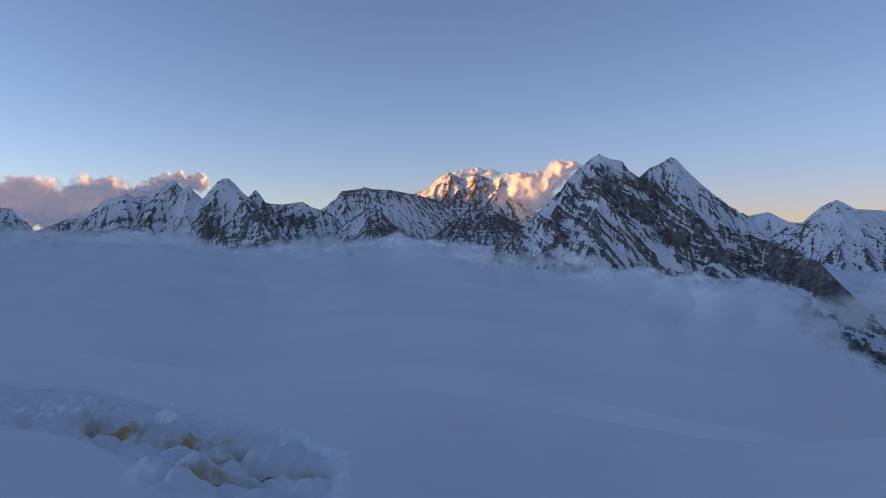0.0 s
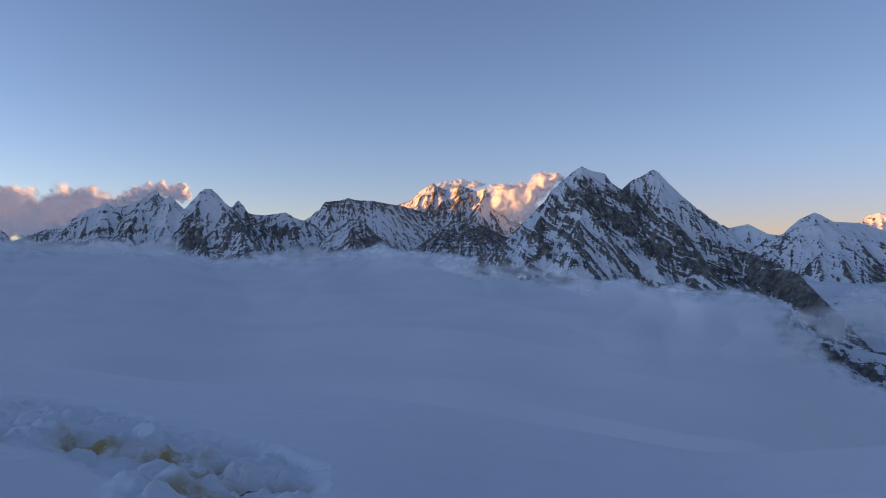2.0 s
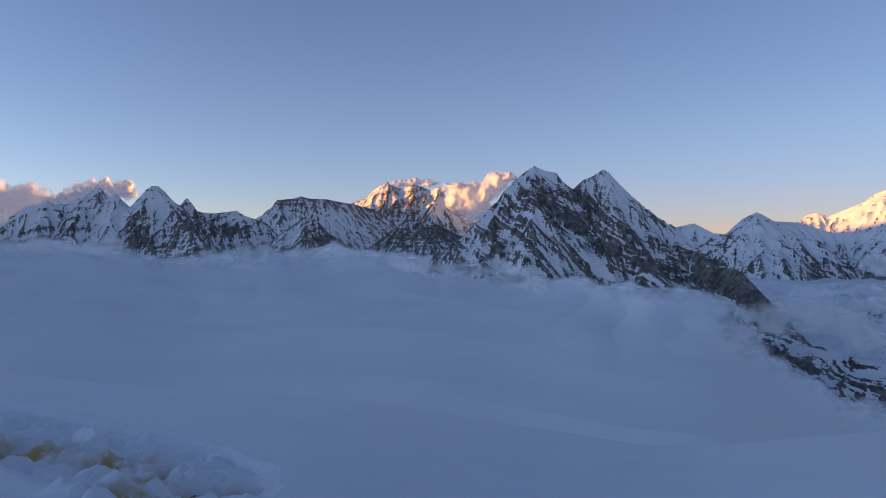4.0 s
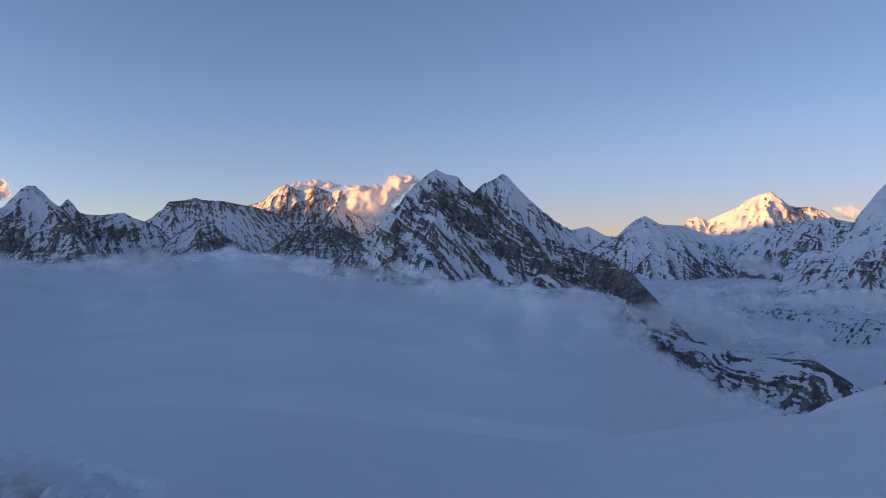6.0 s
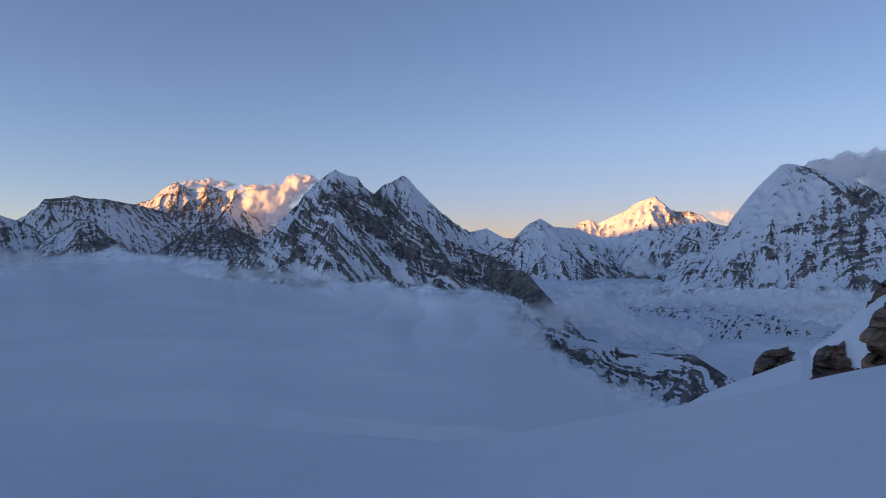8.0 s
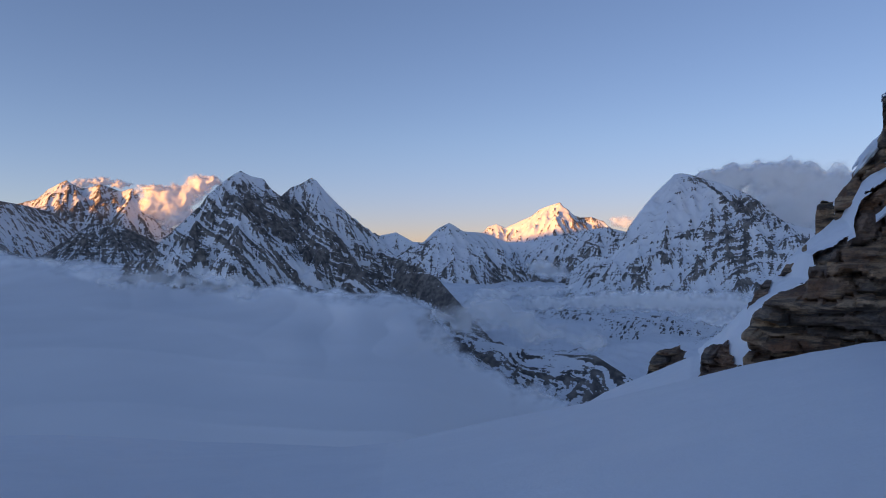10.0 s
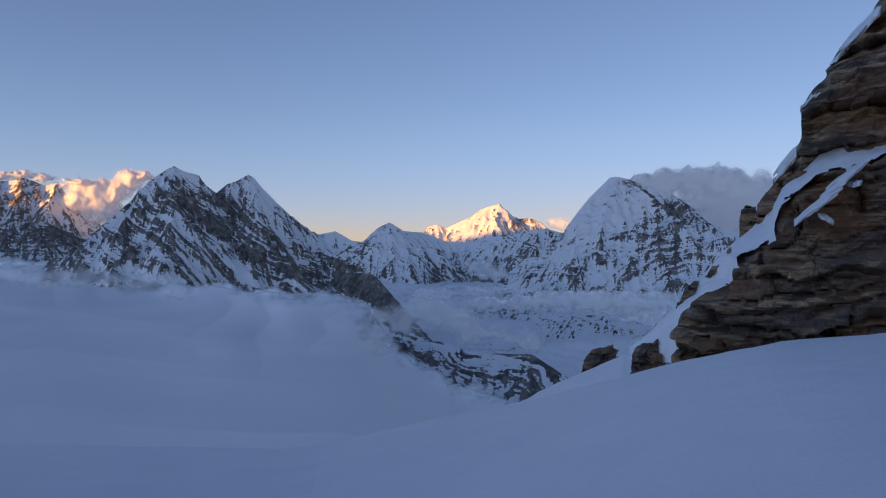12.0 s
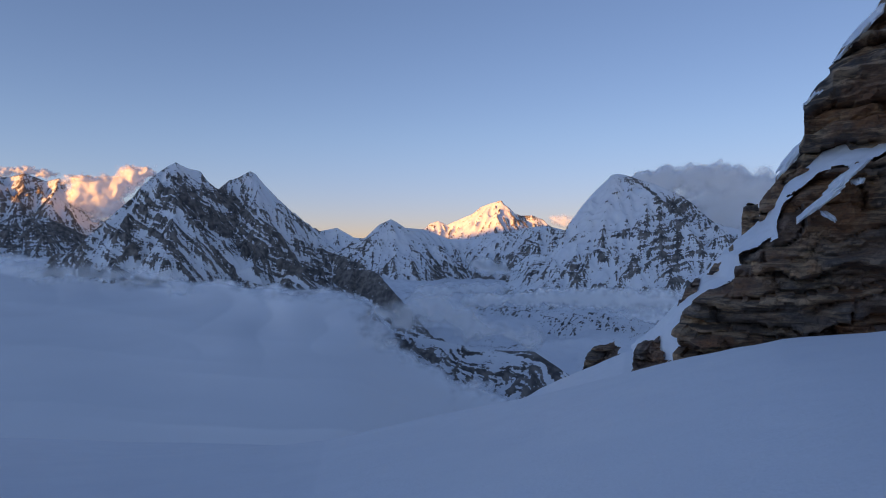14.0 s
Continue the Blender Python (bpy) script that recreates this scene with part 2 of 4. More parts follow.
# where a flank is barer (+) or snowier (-): azimuth, elevation, half sizes, tilt, amount
TWIN_BARE = [(11.8, 6.5, 1.66, 0.35, -36, -0.4), (14.2, 7.21, 0.81, 0.2, 18, -0.5), (13.6, 6.69, 0.4, 0.31, 25, 0.4), (13.7, 5.15, 2.93, 0.84, -10, 0.45), (13.2, 3.83, 0.74, 0.31, -12, -0.6), (16.5, 3.09, 2.06, 0.98, 25, 0.6), (17.1, 1.7, 0.95, 0.28, -9, -0.5), (17.2, 5.71, 0.82, 0.34, -60, -0.5), (18.0, 4.6, 1.41, 0.7, 30, 0.35), (19.6, 5.72, 1.88, 0.7, 56, -0.75), (21.9, 3.27, 2.0, 0.4, 41, -0.3), (20.4, 2.71, 1.4, 0.63, 46, 0.3), (15.2, 6.08, 0.76, 0.22, 17, -0.3)]
KANG_BARE = [(-19.1, 1.9, 0.9, 1.8, 25, 0.6), (-17.7, 4.2, 1.1, 1.8, 10, -0.4), (-18.1, 1.0, 1.9, 0.5, 20, 0.4), (-16.1, 2.6, 0.6, 1.4, 25, 0.35), (-20.9, 3.2, 1.0, 1.6, 0, -0.35), (-21.9, 4.3, 1.1, 0.5, -30, 0.1), (-24.6, 2.2, 1.0, 0.4, 0, 0.4), (-25.5, 3.3, 1.3, 1.0, -30, -0.3), (-13.0, 2.3, 2.3, 0.7, 10, 0.5), (-26.5, 1.8, 1.7, 0.3, -30, 0.2), (-17.0, 5.3, 0.5, 0.5, 40, 0.2)]
TWIN_STREAKS = [(30.2, -3.6, 2.2, 1.2, 35, 0.4), (9.9, 2.55, 1.18, 0.5, -33, 0.45), (12.2, 1.49, 1.67, 0.39, 49, 0.5), (9.2, 3.6, 1.43, 0.28, -41, -0.45), (18.6, -0.93, 2.27, 0.64, 47, -0.75), (17.6, 1.0, 1.59, 0.63, 6, 0.55), (16.5, 1.11, 1.61, 0.28, 56, -0.2), (17.9, -1.51, 1.64, 0.31, 44, 0.5), (21.0, -1.29, 2.95, 0.36, 33, 0.5), (22.5, -1.52, 2.19, 0.34, 30, -0.65), (26.5, -1.34, 4.67, 1.33, 16, 0.75), (23.2, 0.26, 0.88, 0.13, -5, -0.5), (25.1, -1.25, 0.76, 0.11, -10, -0.5), (19.4, 1.21, 2.19, 0.56, 27, 0.35), (15.0, -0.73, 1.3, 0.2, 37, -0.4)]
CHAMA_BARE = [(47.0, 5.39, 2.15, 0.21, -45, -0.3), (48.8, 4.2, 3.93, 1.96, -25, -0.7), (50.6, 6.6, 1.47, 0.39, 15, 0.75), (52.7, 4.84, 1.5, 0.43, -5, 0.4), (54.4, 4.52, 1.08, 0.6, 40, 0.6), (54.1, 2.56, 1.45, 0.28, 93, 0.65), (56.0, 2.25, 1.21, 0.32, 105, 0.6), (51.1, 2.31, 3.53, 1.07, -14, 0.45), (46.6, -0.25, 1.54, 0.78, -46, 0.5), (51.6, 3.3, 2.12, 0.25, -25, 0.35), (52.5, 1.18, 1.83, 0.71, 6, 0.3), (55.2, 0.03, 2.66, 1.07, -21, 0.4), (56.6, 2.53, 1.89, 0.71, 6, -0.5), (44.6, 0.77, 1.52, 0.71, -16, -0.5), (48.5, -0.97, 0.82, 0.46, -34, -0.6)]
RONE_BARE = [(29.8, 3.1, 0.6, 0.5, -30, 0.3), (31.0, 1.7, 1.6, 1.2, 30, -0.4), (34.4, 1.9, 3.2, 0.7, 10, -0.4), (41.8, -0.3, 1.5, 1.9, -50, 0.5), (40.6, -1.0, 0.8, 1.1, 0, 0.4), (34.4, -1.2, 0.8, 0.9, 0, 0.4), (36.8, -1.2, 3.2, 0.7, 10, 0.2), (28.1, 1.0, 1.6, 0.7, -45, 0.2), (26.2, 2.2, 2.1, 0.5, 10, -0.4), (38.7, 1.7, 3.2, 0.7, 0, -0.2)]
MONE_BARE = [(-7.8, 1.7, 2.9, 0.5, -42, -0.5), (-4.5, 1.0, 1.5, 1.1, 30, 0.6), (-6.4, 2.9, 2.1, 0.6, 20, 0.2), (-3.1, 0.3, 2.1, 0.3, 5, 0.6), (-8.8, 0.8, 1.6, 0.7, -40, 0.3)]
SHLD_BARE = [(5.8, 2.2, 1.6, 0.8, 20, 0.6), (2.2, 2.0, 2.4, 1.0, 0, 0.4), (3.2, 3.4, 1.3, 0.4, 0, -0.35), (-0.7, 0.8, 1.1, 0.5, -30, 0.2), (3.6, 0.1, 3.2, 0.4, 5, -0.2)]
VRID_BARE = [(34.3, -8.1, 4.8, 0.4, 22, 0.5), (38.1, -8.8, 3.2, 0.4, 15, -0.1), (32.4, -7.4, 2.1, 0.3, 25, 0.4), (35.8, -7.0, 4.2, 0.3, 12, -0.5), (36.7, -6.4, 4.2, 0.5, 15, 0.6), (42.0, -9.7, 2.1, 1.0, 20, 0.4), (39.6, -8.3, 2.1, 1.0, 0, -0.3), (42.9, -8.3, 1.8, 0.6, 45, 0.35), (40.5, -11.1, 2.1, 0.8, 0, 0.2)]
EVER_BARE = [(2.2, 4.6, 2.1, 1.4, 0, 0.2), (4.8, 5.1, 0.8, 0.8, -50, -0.5), (1.7, 5.6, 1.3, 0.4, -30, -0.35), (0.3, 6.0, 1.3, 0.5, -30, -0.4), (5.6, 3.6, 1.6, 0.5, 20, -0.5)]
MAKA_BARE = [(38.2, 3.8, 3.2, 1.1, -15, -0.4), (36.8, 3.1, 2.6, 0.6, -15, -0.3), (41.8, 3.7, 1.0, 0.4, 0, 0.35), (40.6, 3.6, 0.7, 0.7, 40, 0.2)]
MIDR_BARE = [(-6.9, 4.6, 3.1, 0.5, 0, 0.35), (-6.4, 3.1, 2.6, 0.8, 10, -0.4), (-3.1, 3.2, 3.2, 0.7, 30, -0.35), (-3.1, 4.1, 2.6, 0.4, 15, 0.1), (-0.2, 4.4, 2.1, 0.7, 20, 0.2)]

def box_blur(Z, n):
    for axis in (0, 1):
        pad = [(0, 0), (0, 0)]
        pad[axis] = (n + 1, n)
        c = np.cumsum(np.pad(Z, pad, mode='edge'), axis)
        Z = (np.take(c, range(2 * n + 1, c.shape[axis]), axis) - np.take(c, range(0, c.shape[axis] - 2 * n - 1), axis)) / (2 * n + 1)
    return Z


def gullies(U, V, Z, cell, wave, seed):
    """Ribs (+1) and gullies (-1) of that spacing that run down the slopes of a height field."""
    n = max(1, int(wave / cell / 3))
    gv, gu = np.gradient(box_blur(Z, n), cell)
    steep = np.hypot(gu, gv) + 1e-6
    du, dv = (-gv / steep).astype(np.float32), (gu / steep).astype(np.float32)
    p, _, _ = tables(seed)
    pu, pv = U / wave, V / wave
    iu, iv = np.floor(pu).astype(np.int32), np.floor(pv).astype(np.int32)
    fu, fv = (pu - iu).astype(np.float32), (pv - iv).astype(np.float32)
    c = s = w_all = 0.0
    for a in (-1, 0, 1):
        for b in (-1, 0, 1):
            h = p[(p[(iu + a) & 255] + iv + b) & 255]
            qu = fu - a - 0.15 - 0.7 * (h / np.float32(256))
            qv = fv - b - 0.15 - 0.7 * (p[h] / np.float32(256))
            w = np.maximum(0, 1.35 - qu * qu - qv * qv) ** 2
            turn = (qu * du + qv * dv) * np.float32(2 * np.pi)
            c, s, w_all = c + w * np.cos(turn), s + w * np.sin(turn), w_all + w
    m = np.minimum(1, 1.5 * np.hypot(c, s) / (w_all + 1e-6))
    return m * (1 - 2 * np.abs(np.sin(np.arctan2(s, c) / 2)))


def connected(kinds):
    """A number for each connected patch of equal kinds on a grid."""
    label = np.arange(kinds.size).reshape(kinds.shape)
    for _ in range(60):
        before = label
        for turn in (0, 1):
            k, lab = (kinds.T, label.T) if turn else (kinds, label)
            flat, shape = np.ascontiguousarray(k), k.shape
            new_run = np.ones(shape, bool)
            new_run[:, 1:] = flat[:, 1:] != flat[:, :-1]
            starts = np.flatnonzero(new_run.ravel())
            top = np.maximum.reduceat(np.ascontiguousarray(lab).ravel(), starts)
            lab = np.repeat(top, np.diff(np.append(starts, flat.size))).reshape(shape)
            label = lab.T if turn else lab
        if (label == before).all():
            break
    return np.unique(label, return_inverse=True)[1].reshape(kinds.shape)


def mountain(name, label, crest, cell, front, back, material, seed, floor, slope=1.0, extra=(), spurs=8, spur_len=0.7,
             bare=0.0, bare_low=0.0, roughness=1.0, zones=(), dip=0.0, beds=0.25, carve=0.13, jag=0.10):
    """A mountain from its crest (rows of azimuth, distance, elevation) and further ridges."""
    rng = random.Random(seed)
    line = [polar(*c) for c in crest]
    cx, cy = np.mean([p[0] for p in line]), np.mean([p[1] for p in line])
    toward = math.atan2(-cy, -cx)
    top = max(p[2] for p in line)
    size = top - floor
    ridges = [(line, slope)]
    for rows, sl in extra:
        ridges.append(([polar(*c) for c in rows], sl))
    if spurs:
        ridges += make_spurs(line, rng, spurs, size * spur_len, slope * 0.72, slope * 1.15, toward)
    # a level grid square to the line of sight
    fx, fy = math.cos(toward), math.sin(toward)
    us = [p[0] * -fy + p[1] * fx for p in line]
    v0 = [p[0] * fx + p[1] * fy for p in line]
    u = np.arange(min(us) - size * 0.25, max(us) + size * 0.25, cell)
    v = np.arange(min(v0) - back, max(v0) + front, cell)
    U, V = np.meshgrid(u, v)
    X, Y = U * -fy + V * fx, U * fx + V * fy
    s = 1.0 / size
    wx = fbm(X * s * 5, Y * s * 5, 3, seed + 50) * size * 0.05
    wy = fbm(X * s * 5, Y * s * 5, 3, seed + 60) * size * 0.05
    _, near0, _, _ = ridge_height(X, Y, [(line, slope)])
    calm = smooth(0, size * 0.12, near0)
    Z, away, along, owner = ridge_height(X + wx * calm, Y + wy * calm, ridges)
    Z = Z + fbm(X * s * 4, Y * s * 4, 3, seed) * size * 0.05 * roughness * smooth(0, size * 0.2, near0)
    # water and snow slides have cut gullies between ribs, ever finer ones into the coarser
    ribs, wave, share = 0.0, size * 0.17, 1.0
    while wave > cell * 2.6:
        cut = gullies(U, V, Z, cell, wave, seed + int(wave * 7))
        Z = Z + (cut - 0.2) * wave * carve * roughness * smooth(0, wave * 1.3, near0)
        ribs = ribs + cut * share
        share *= 0.9
        wave *= 0.52
    # tilted beds stand out as ledges
    tilt_U = dip * U + fbm(X * s * 1.5, Y * s * 1.5, 3, seed + 37) * size * 0.22
    bed = fbm((Z - tilt_U) * s * 14, (U + dip * Z) * s * 1.8, 4, seed + 33)
    bed2 = fbm((Z - tilt_U) * s * 42, (U + dip * Z) * s * 5, 3, seed + 35)
    Z = Z + (bed + 0.4 * bed2) * size * 0.022 * roughness * smooth(0, size * 0.06, near0)
    # nothing in front rises over the crest, whose edge is broken by small teeth
    azimuth, level = np.degrees(np.arctan2(X, Y)), np.hypot(X, Y)
    ca, ce = [c[0] for c in crest], [c[2] for c in crest]
    teeth = (ridged(azimuth * 2.6, azimuth * 0, 4, seed + 44, 0.6) - 0.35) * jag
    Z = np.minimum(Z, level * np.tan(np.radians(np.interp(azimuth, ca, ce) + teeth)))
    # bare where it is steep, ribbed or banded; the rest holds snow
    gy, gx = np.gradient(Z, cell)
    keep = Z > floor

    def even(v):
        return (v - v[keep].mean()) / (v[keep].std() + 1e-9)
    build = even(np.hypot(gx, gy)) * 0.45 + even(Z - box_blur(Z, 2)) * 0.45 + even(Z - box_blur(Z, 8)) * 0.45 + even(ribs) * 0.45
    build = even(build + even(even(bed) + 1.2 * even(bed2)) * beds * 2.4 + even(fbm(X * s * 5, Y * s * 5, 4, seed + 21)) * 0.45)
    high = np.clip((Z - floor) / size, 0, 1)
    rock = 0.5 + 0.24 * build + bare + bare_low * (0.55 - high)
    az, el = np.degrees(np.arctan2(X, Y)), np.degrees(np.arctan2(Z, np.hypot(X, Y)))
    for a0, e0, ra, re, tilt, amount in zones:
        c, q = math.cos(radians(tilt)), math.sin(radians(tilt))
        da, de = az - a0, el - e0
        d = ((da * c - de * q) / ra) ** 2 + ((da * q + de * c) / re) ** 2
        rock = rock + amount * 0.65 * np.exp(-d * 0.8)
    # snow fills the hollows
    fill = smooth(0.62, 0.35, rock) * smooth(0, size * 0.03, near0)
    Z = Z + (box_blur(Z, 3) - Z) * fill * 0.85
    root = tagged(new(name), label, "mountain")
    root.location = (*polar(crest[len(crest) // 2][0], crest[len(crest) // 2][1], 0)[:2], floor)
    inv = Matrix.Translation(root.location).inverted()
    # the crest, each named buttress and each spur with its two ribs are parts
    first = 1 + len(extra)
    owner = np.where(owner < first, owner, first + (owner - first) // 3)
    names = np.unique(owner[keep])
    share = [box_blur((owner == n).astype(float), 9) for n in names]
    owner = names[np.argmax(np.array(share), 0)]
    patch = connected(np.where(keep, owner, -1))
    sizes = np.bincount(patch.ravel())
    small = keep & (sizes[patch] < 500)
    for number in np.unique(patch[keep & ~small]):
        mine = patch == number
        who = owner[mine][0]
        title = "crest" if who == 0 else "buttress" if who < first else "spur"
        ob = new(title, grid_mesh(title, X, Y, Z, material, {"rock": rock}, keep=mine, corner=True))
        ob.parent, ob.matrix_parent_inverse = root, inv
    if small.any():
        ob = tagged(new("scree", grid_mesh("scree", X, Y, Z, material, {"rock": rock}, keep=small, corner=True)), kind="stuff")
        ob.parent, ob.matrix_parent_inverse = root, inv
    return root


mountain("snow_peak", "twin-summited dark rock peak streaked with snow",
         [(5.8, 1000, 0.53), (6.99, 1010, 1.96), (8.17, 1020, 3.14), (9.11, 1025, 4.08), (10.05, 1030, 5.01), (10.51, 1035, 5.8),
          (11.21, 1040, 6.49), (11.9, 1045, 7.07), (12.59, 1050, 7.61), (13.05, 1050, 7.83), (13.73, 1050, 7.48), (14.86, 1050, 7.22),
          (15.4, 1060, 6.38), (16.2, 1070, 5.8), (17.09, 1080, 6.59), (17.74, 1080, 6.8), (18.7, 1080, 7.39), (19.13, 1080, 7.19),
          (19.9, 1075, 6.22), (21.37, 1065, 4.74), (22.41, 1060, 3.82), (23.43, 1050, 3.04), (24.23, 1040, 2.15), (25.81, 1000, 0.82),
          (27.35, 960, 0.04), (28.48, 930, -0.59), (29.22, 910, -1.01), (29.95, 890, -1.83), (31.5, 850, -3.6), (34, 800, -6.5)],
         1.0, 300, 60, mat_peak_near, 11, -110, slope=1.05, spurs=6, bare=-0.05, bare_low=0.0, zones=TWIN_BARE + TWIN_STREAKS, dip=-0.75, beds=0.5, jag=0.17,
         extra=[([(13.2, 1045, 7.5), (13.8, 1000, 5), (14.8, 960, 2.5), (16.5, 920, 0), (19, 880, -3)], 1.15),
                ([(13, 1045, 7.6), (11.5, 990, 4.5), (10, 950, 1.5), (9, 920, -2)], 1.1),
                ([(18.7, 1078, 7.3), (19.5, 1030, 5), (21, 980, 2), (23, 930, -1), (25, 880, -4)], 1.1),
                ([(17.5, 1075, 6.6), (17.2, 1010, 3.5), (18, 960, 1), (20, 900, -3)], 1.15)])

mountain("snow_peak", "steep snow-covered mountain with pointed white summits",
         [(-31.5, 2600, 1.2), (-29.14, 2600, 2.23), (-28.03, 2600, 2.38), (-27.47, 2600, 3.03), (-26.51, 2600, 3.83), (-25.93, 2600, 3.93),
          (-25.27, 2600, 4.3), (-24.63, 2600, 3.97), (-23.55, 2600, 4.23), (-22.74, 2600, 4.69), (-22.12, 2600, 5.29),
          (-21.79, 2600, 5.43), (-21.29, 2590, 4.96), (-21.04, 2570, 4.79), (-20.74, 2550, 5.07), (-20.24, 2560, 4.55),
          (-19.68, 2580, 4.03), (-19.09, 2560, 4.67), (-18.52, 2550, 5.41), (-18.18, 2550, 5.7), (-17.66, 2550, 5.71),
          (-17.22, 2550, 5.32), (-16.56, 2570, 4.56), (-16.11, 2600, 4.2), (-15.58, 2620, 4.85), (-15.22, 2620, 4.45),
          (-14.77, 2620, 3.76), (-13.41, 2600, 3.69), (-11.81, 2600, 3.95), (-11.12, 2600, 3.54), (-9.5, 2600, 3.0)],
         2.4, 420, 80, mat_peak_mid, 23, -60, slope=0.95, spurs=9, bare=-0.13, bare_low=0.15, zones=KANG_BARE, beds=0.25, dip=0.4,
         extra=[([(-18, 2545, 5.6), (-17, 2480, 3.5), (-15.8, 2400, 1.5), (-14.5, 2330, -0.5)], 1.0),
                ([(-18.4, 2545, 5.5), (-19.2, 2470, 3.2), (-19.5, 2400, 1.5), (-18.8, 2330, -0.3)], 1.0),
                ([(-21.8, 2595, 5.3), (-23, 2520, 3), (-24, 2450, 1)], 1.0), ([(-20.7, 2548, 5), (-21.3, 2480, 3), (-22, 2420, 1)], 1.0)])

mountain("rock_ridge", "long jagged grey ridge with snow on its flank",
         [(-10.8, 3600, 3.0), (-9.72, 3600, 3.6), (-9.25, 3600, 4.22), (-8.55, 3600, 4.89), (-7.37, 3600, 5.0), (-6.66, 3600, 5.24),
          (-5.94, 3600, 5.06), (-4.51, 3620, 5.02), (-4.04, 3640, 4.93), (-3.08, 3700, 4.75), (-2.12, 3800, 4.6), (0, 3900, 4.0)],
         3.2, 420, 100, mat_peak_far, 31, 0, slope=0.95, spurs=6, bare=-0.06, zones=MIDR_BARE, dip=-0.5, beds=0.2)

mountain("high_massif", "highest massif with sunlit rock summits under a plume",
         [(-3.5, 4600, 4.3), (-2.12, 4600, 4.84), (-1.3, 4600, 5.09), (-0.67, 4600, 5.8), (0.05, 4600, 6.28), (0.53, 4600, 6.56), (0.77, 4600, 6.37),
          (1.49, 4600, 5.99), (2.21, 4560, 6.13), (2.79, 4540, 6.37), (3.41, 4540, 6.17), (4.13, 4540, 5.88), (4.61, 4530, 6.02),
          (4.99, 4520, 6.16), (5.33, 4520, 5.68), (5.56, 4510, 5.3), (5.8, 4510, 4.59), (6.52, 4500, 4.1), (6.8, 4500, 4.48),
          (7.08, 4500, 3.77), (8.5, 4480, 2.6)],
         4.0, 420, 100, mat_peak_far, 47, 60, slope=1.0, spurs=7, bare=-0.04, zones=EVER_BARE, dip=0.5, beds=0.2)

mountain("rock_ridge", "dark rocky foothill with a tilted snow slope",
         [(-12, 2400, -0.6), (-9.8, 2400, 0.9), (-7.6, 2400, 2.6), (-6.3, 2400, 3.55), (-5.4, 2400, 3.3), (-4.4, 2350, 2.2), (-3.2, 2330, 1.4), (-1.7, 2300, 0.4)],
         2.4, 260, 80, mat_peak_mid, 53, -80, slope=0.9, spurs=6, bare=-0.05, zones=MONE_BARE, dip=0.6)

mountain("rock_ridge", "broad dark rock shoulder dusted with snow",
         [(-1.2, 2900, 0.8), (0.6, 2900, 2.2), (2.2, 2900, 3.4), (3.4, 2900, 3.3), (4.3, 2900, 3.2), (5.2, 2900, 2.8), (6.5, 2900, 2.1), (7.6, 2880, 1.2), (9, 2850, 0.4)],
         2.8, 260, 80, mat_peak_mid, 59, -60, slope=0.8, spurs=7, bare=0.0, zones=SHLD_BARE, dip=0.2)

mountain("snow_peak", "white pyramid peak with a long snow ridge",
         [(21.0, 2900, 4.4), (22.31, 2900, 4.06), (23.0, 2900, 3.36), (24.38, 2900, 2.57), (25.79, 2880, 2.86), (27.2, 2800, 2.05),
          (28.14, 2700, 1.96), (28.71, 2650, 2.58), (29.34, 2620, 3.15), (30.29, 2600, 3.63), (30.77, 2600, 3.39), (31.49, 2620, 2.91),
          (33.17, 2700, 2.76), (35.33, 2700, 1.94), (37.26, 2700, 1.93), (39.18, 2650, 2.39), (41.57, 2600, 2.85), (43.46, 2560, 3.07), (46, 2500, 2.4)],
         2.4, 480, 80, mat_peak_mid, 67, -120, slope=0.75, spurs=9, bare=-0.19, bare_low=0.1, zones=RONE_BARE, beds=0.2, dip=-0.3,
         extra=[([(30.3, 2598, 3.6), (31.2, 2500, 1.8), (32.2, 2400, 0.3)], 0.8), ([(30.3, 2598, 3.6), (29, 2510, 1.6), (28, 2420, 0)], 0.8)])

mountain("high_massif", "sunlit golden pyramid of a far high peak",
         [(32.0, 4300, 2.3), (33.17, 4300, 2.81), (33.65, 4300, 3.29), (34.37, 4300, 3.48), (35.1, 4300, 3.14), (35.82, 4300, 3.47), (37.27, 4300, 4.09),
          (37.99, 4300, 4.66), (38.71, 4300, 4.94), (39.67, 4300, 5.21), (40.15, 4300, 4.78), (40.86, 4300, 4.05), (41.34, 4300, 3.91),
          (42.29, 4300, 3.94), (43.23, 4300, 3.55), (43.7, 4300, 3.07), (44.86, 4300, 2.2), (47, 4300, 1.5)],
         3.6, 360, 100, mat_peak_far, 71, 60, slope=0.85, spurs=6, bare=-0.18, zones=MAKA_BARE, dip=-0.5, beds=0.15, carve=0.2)

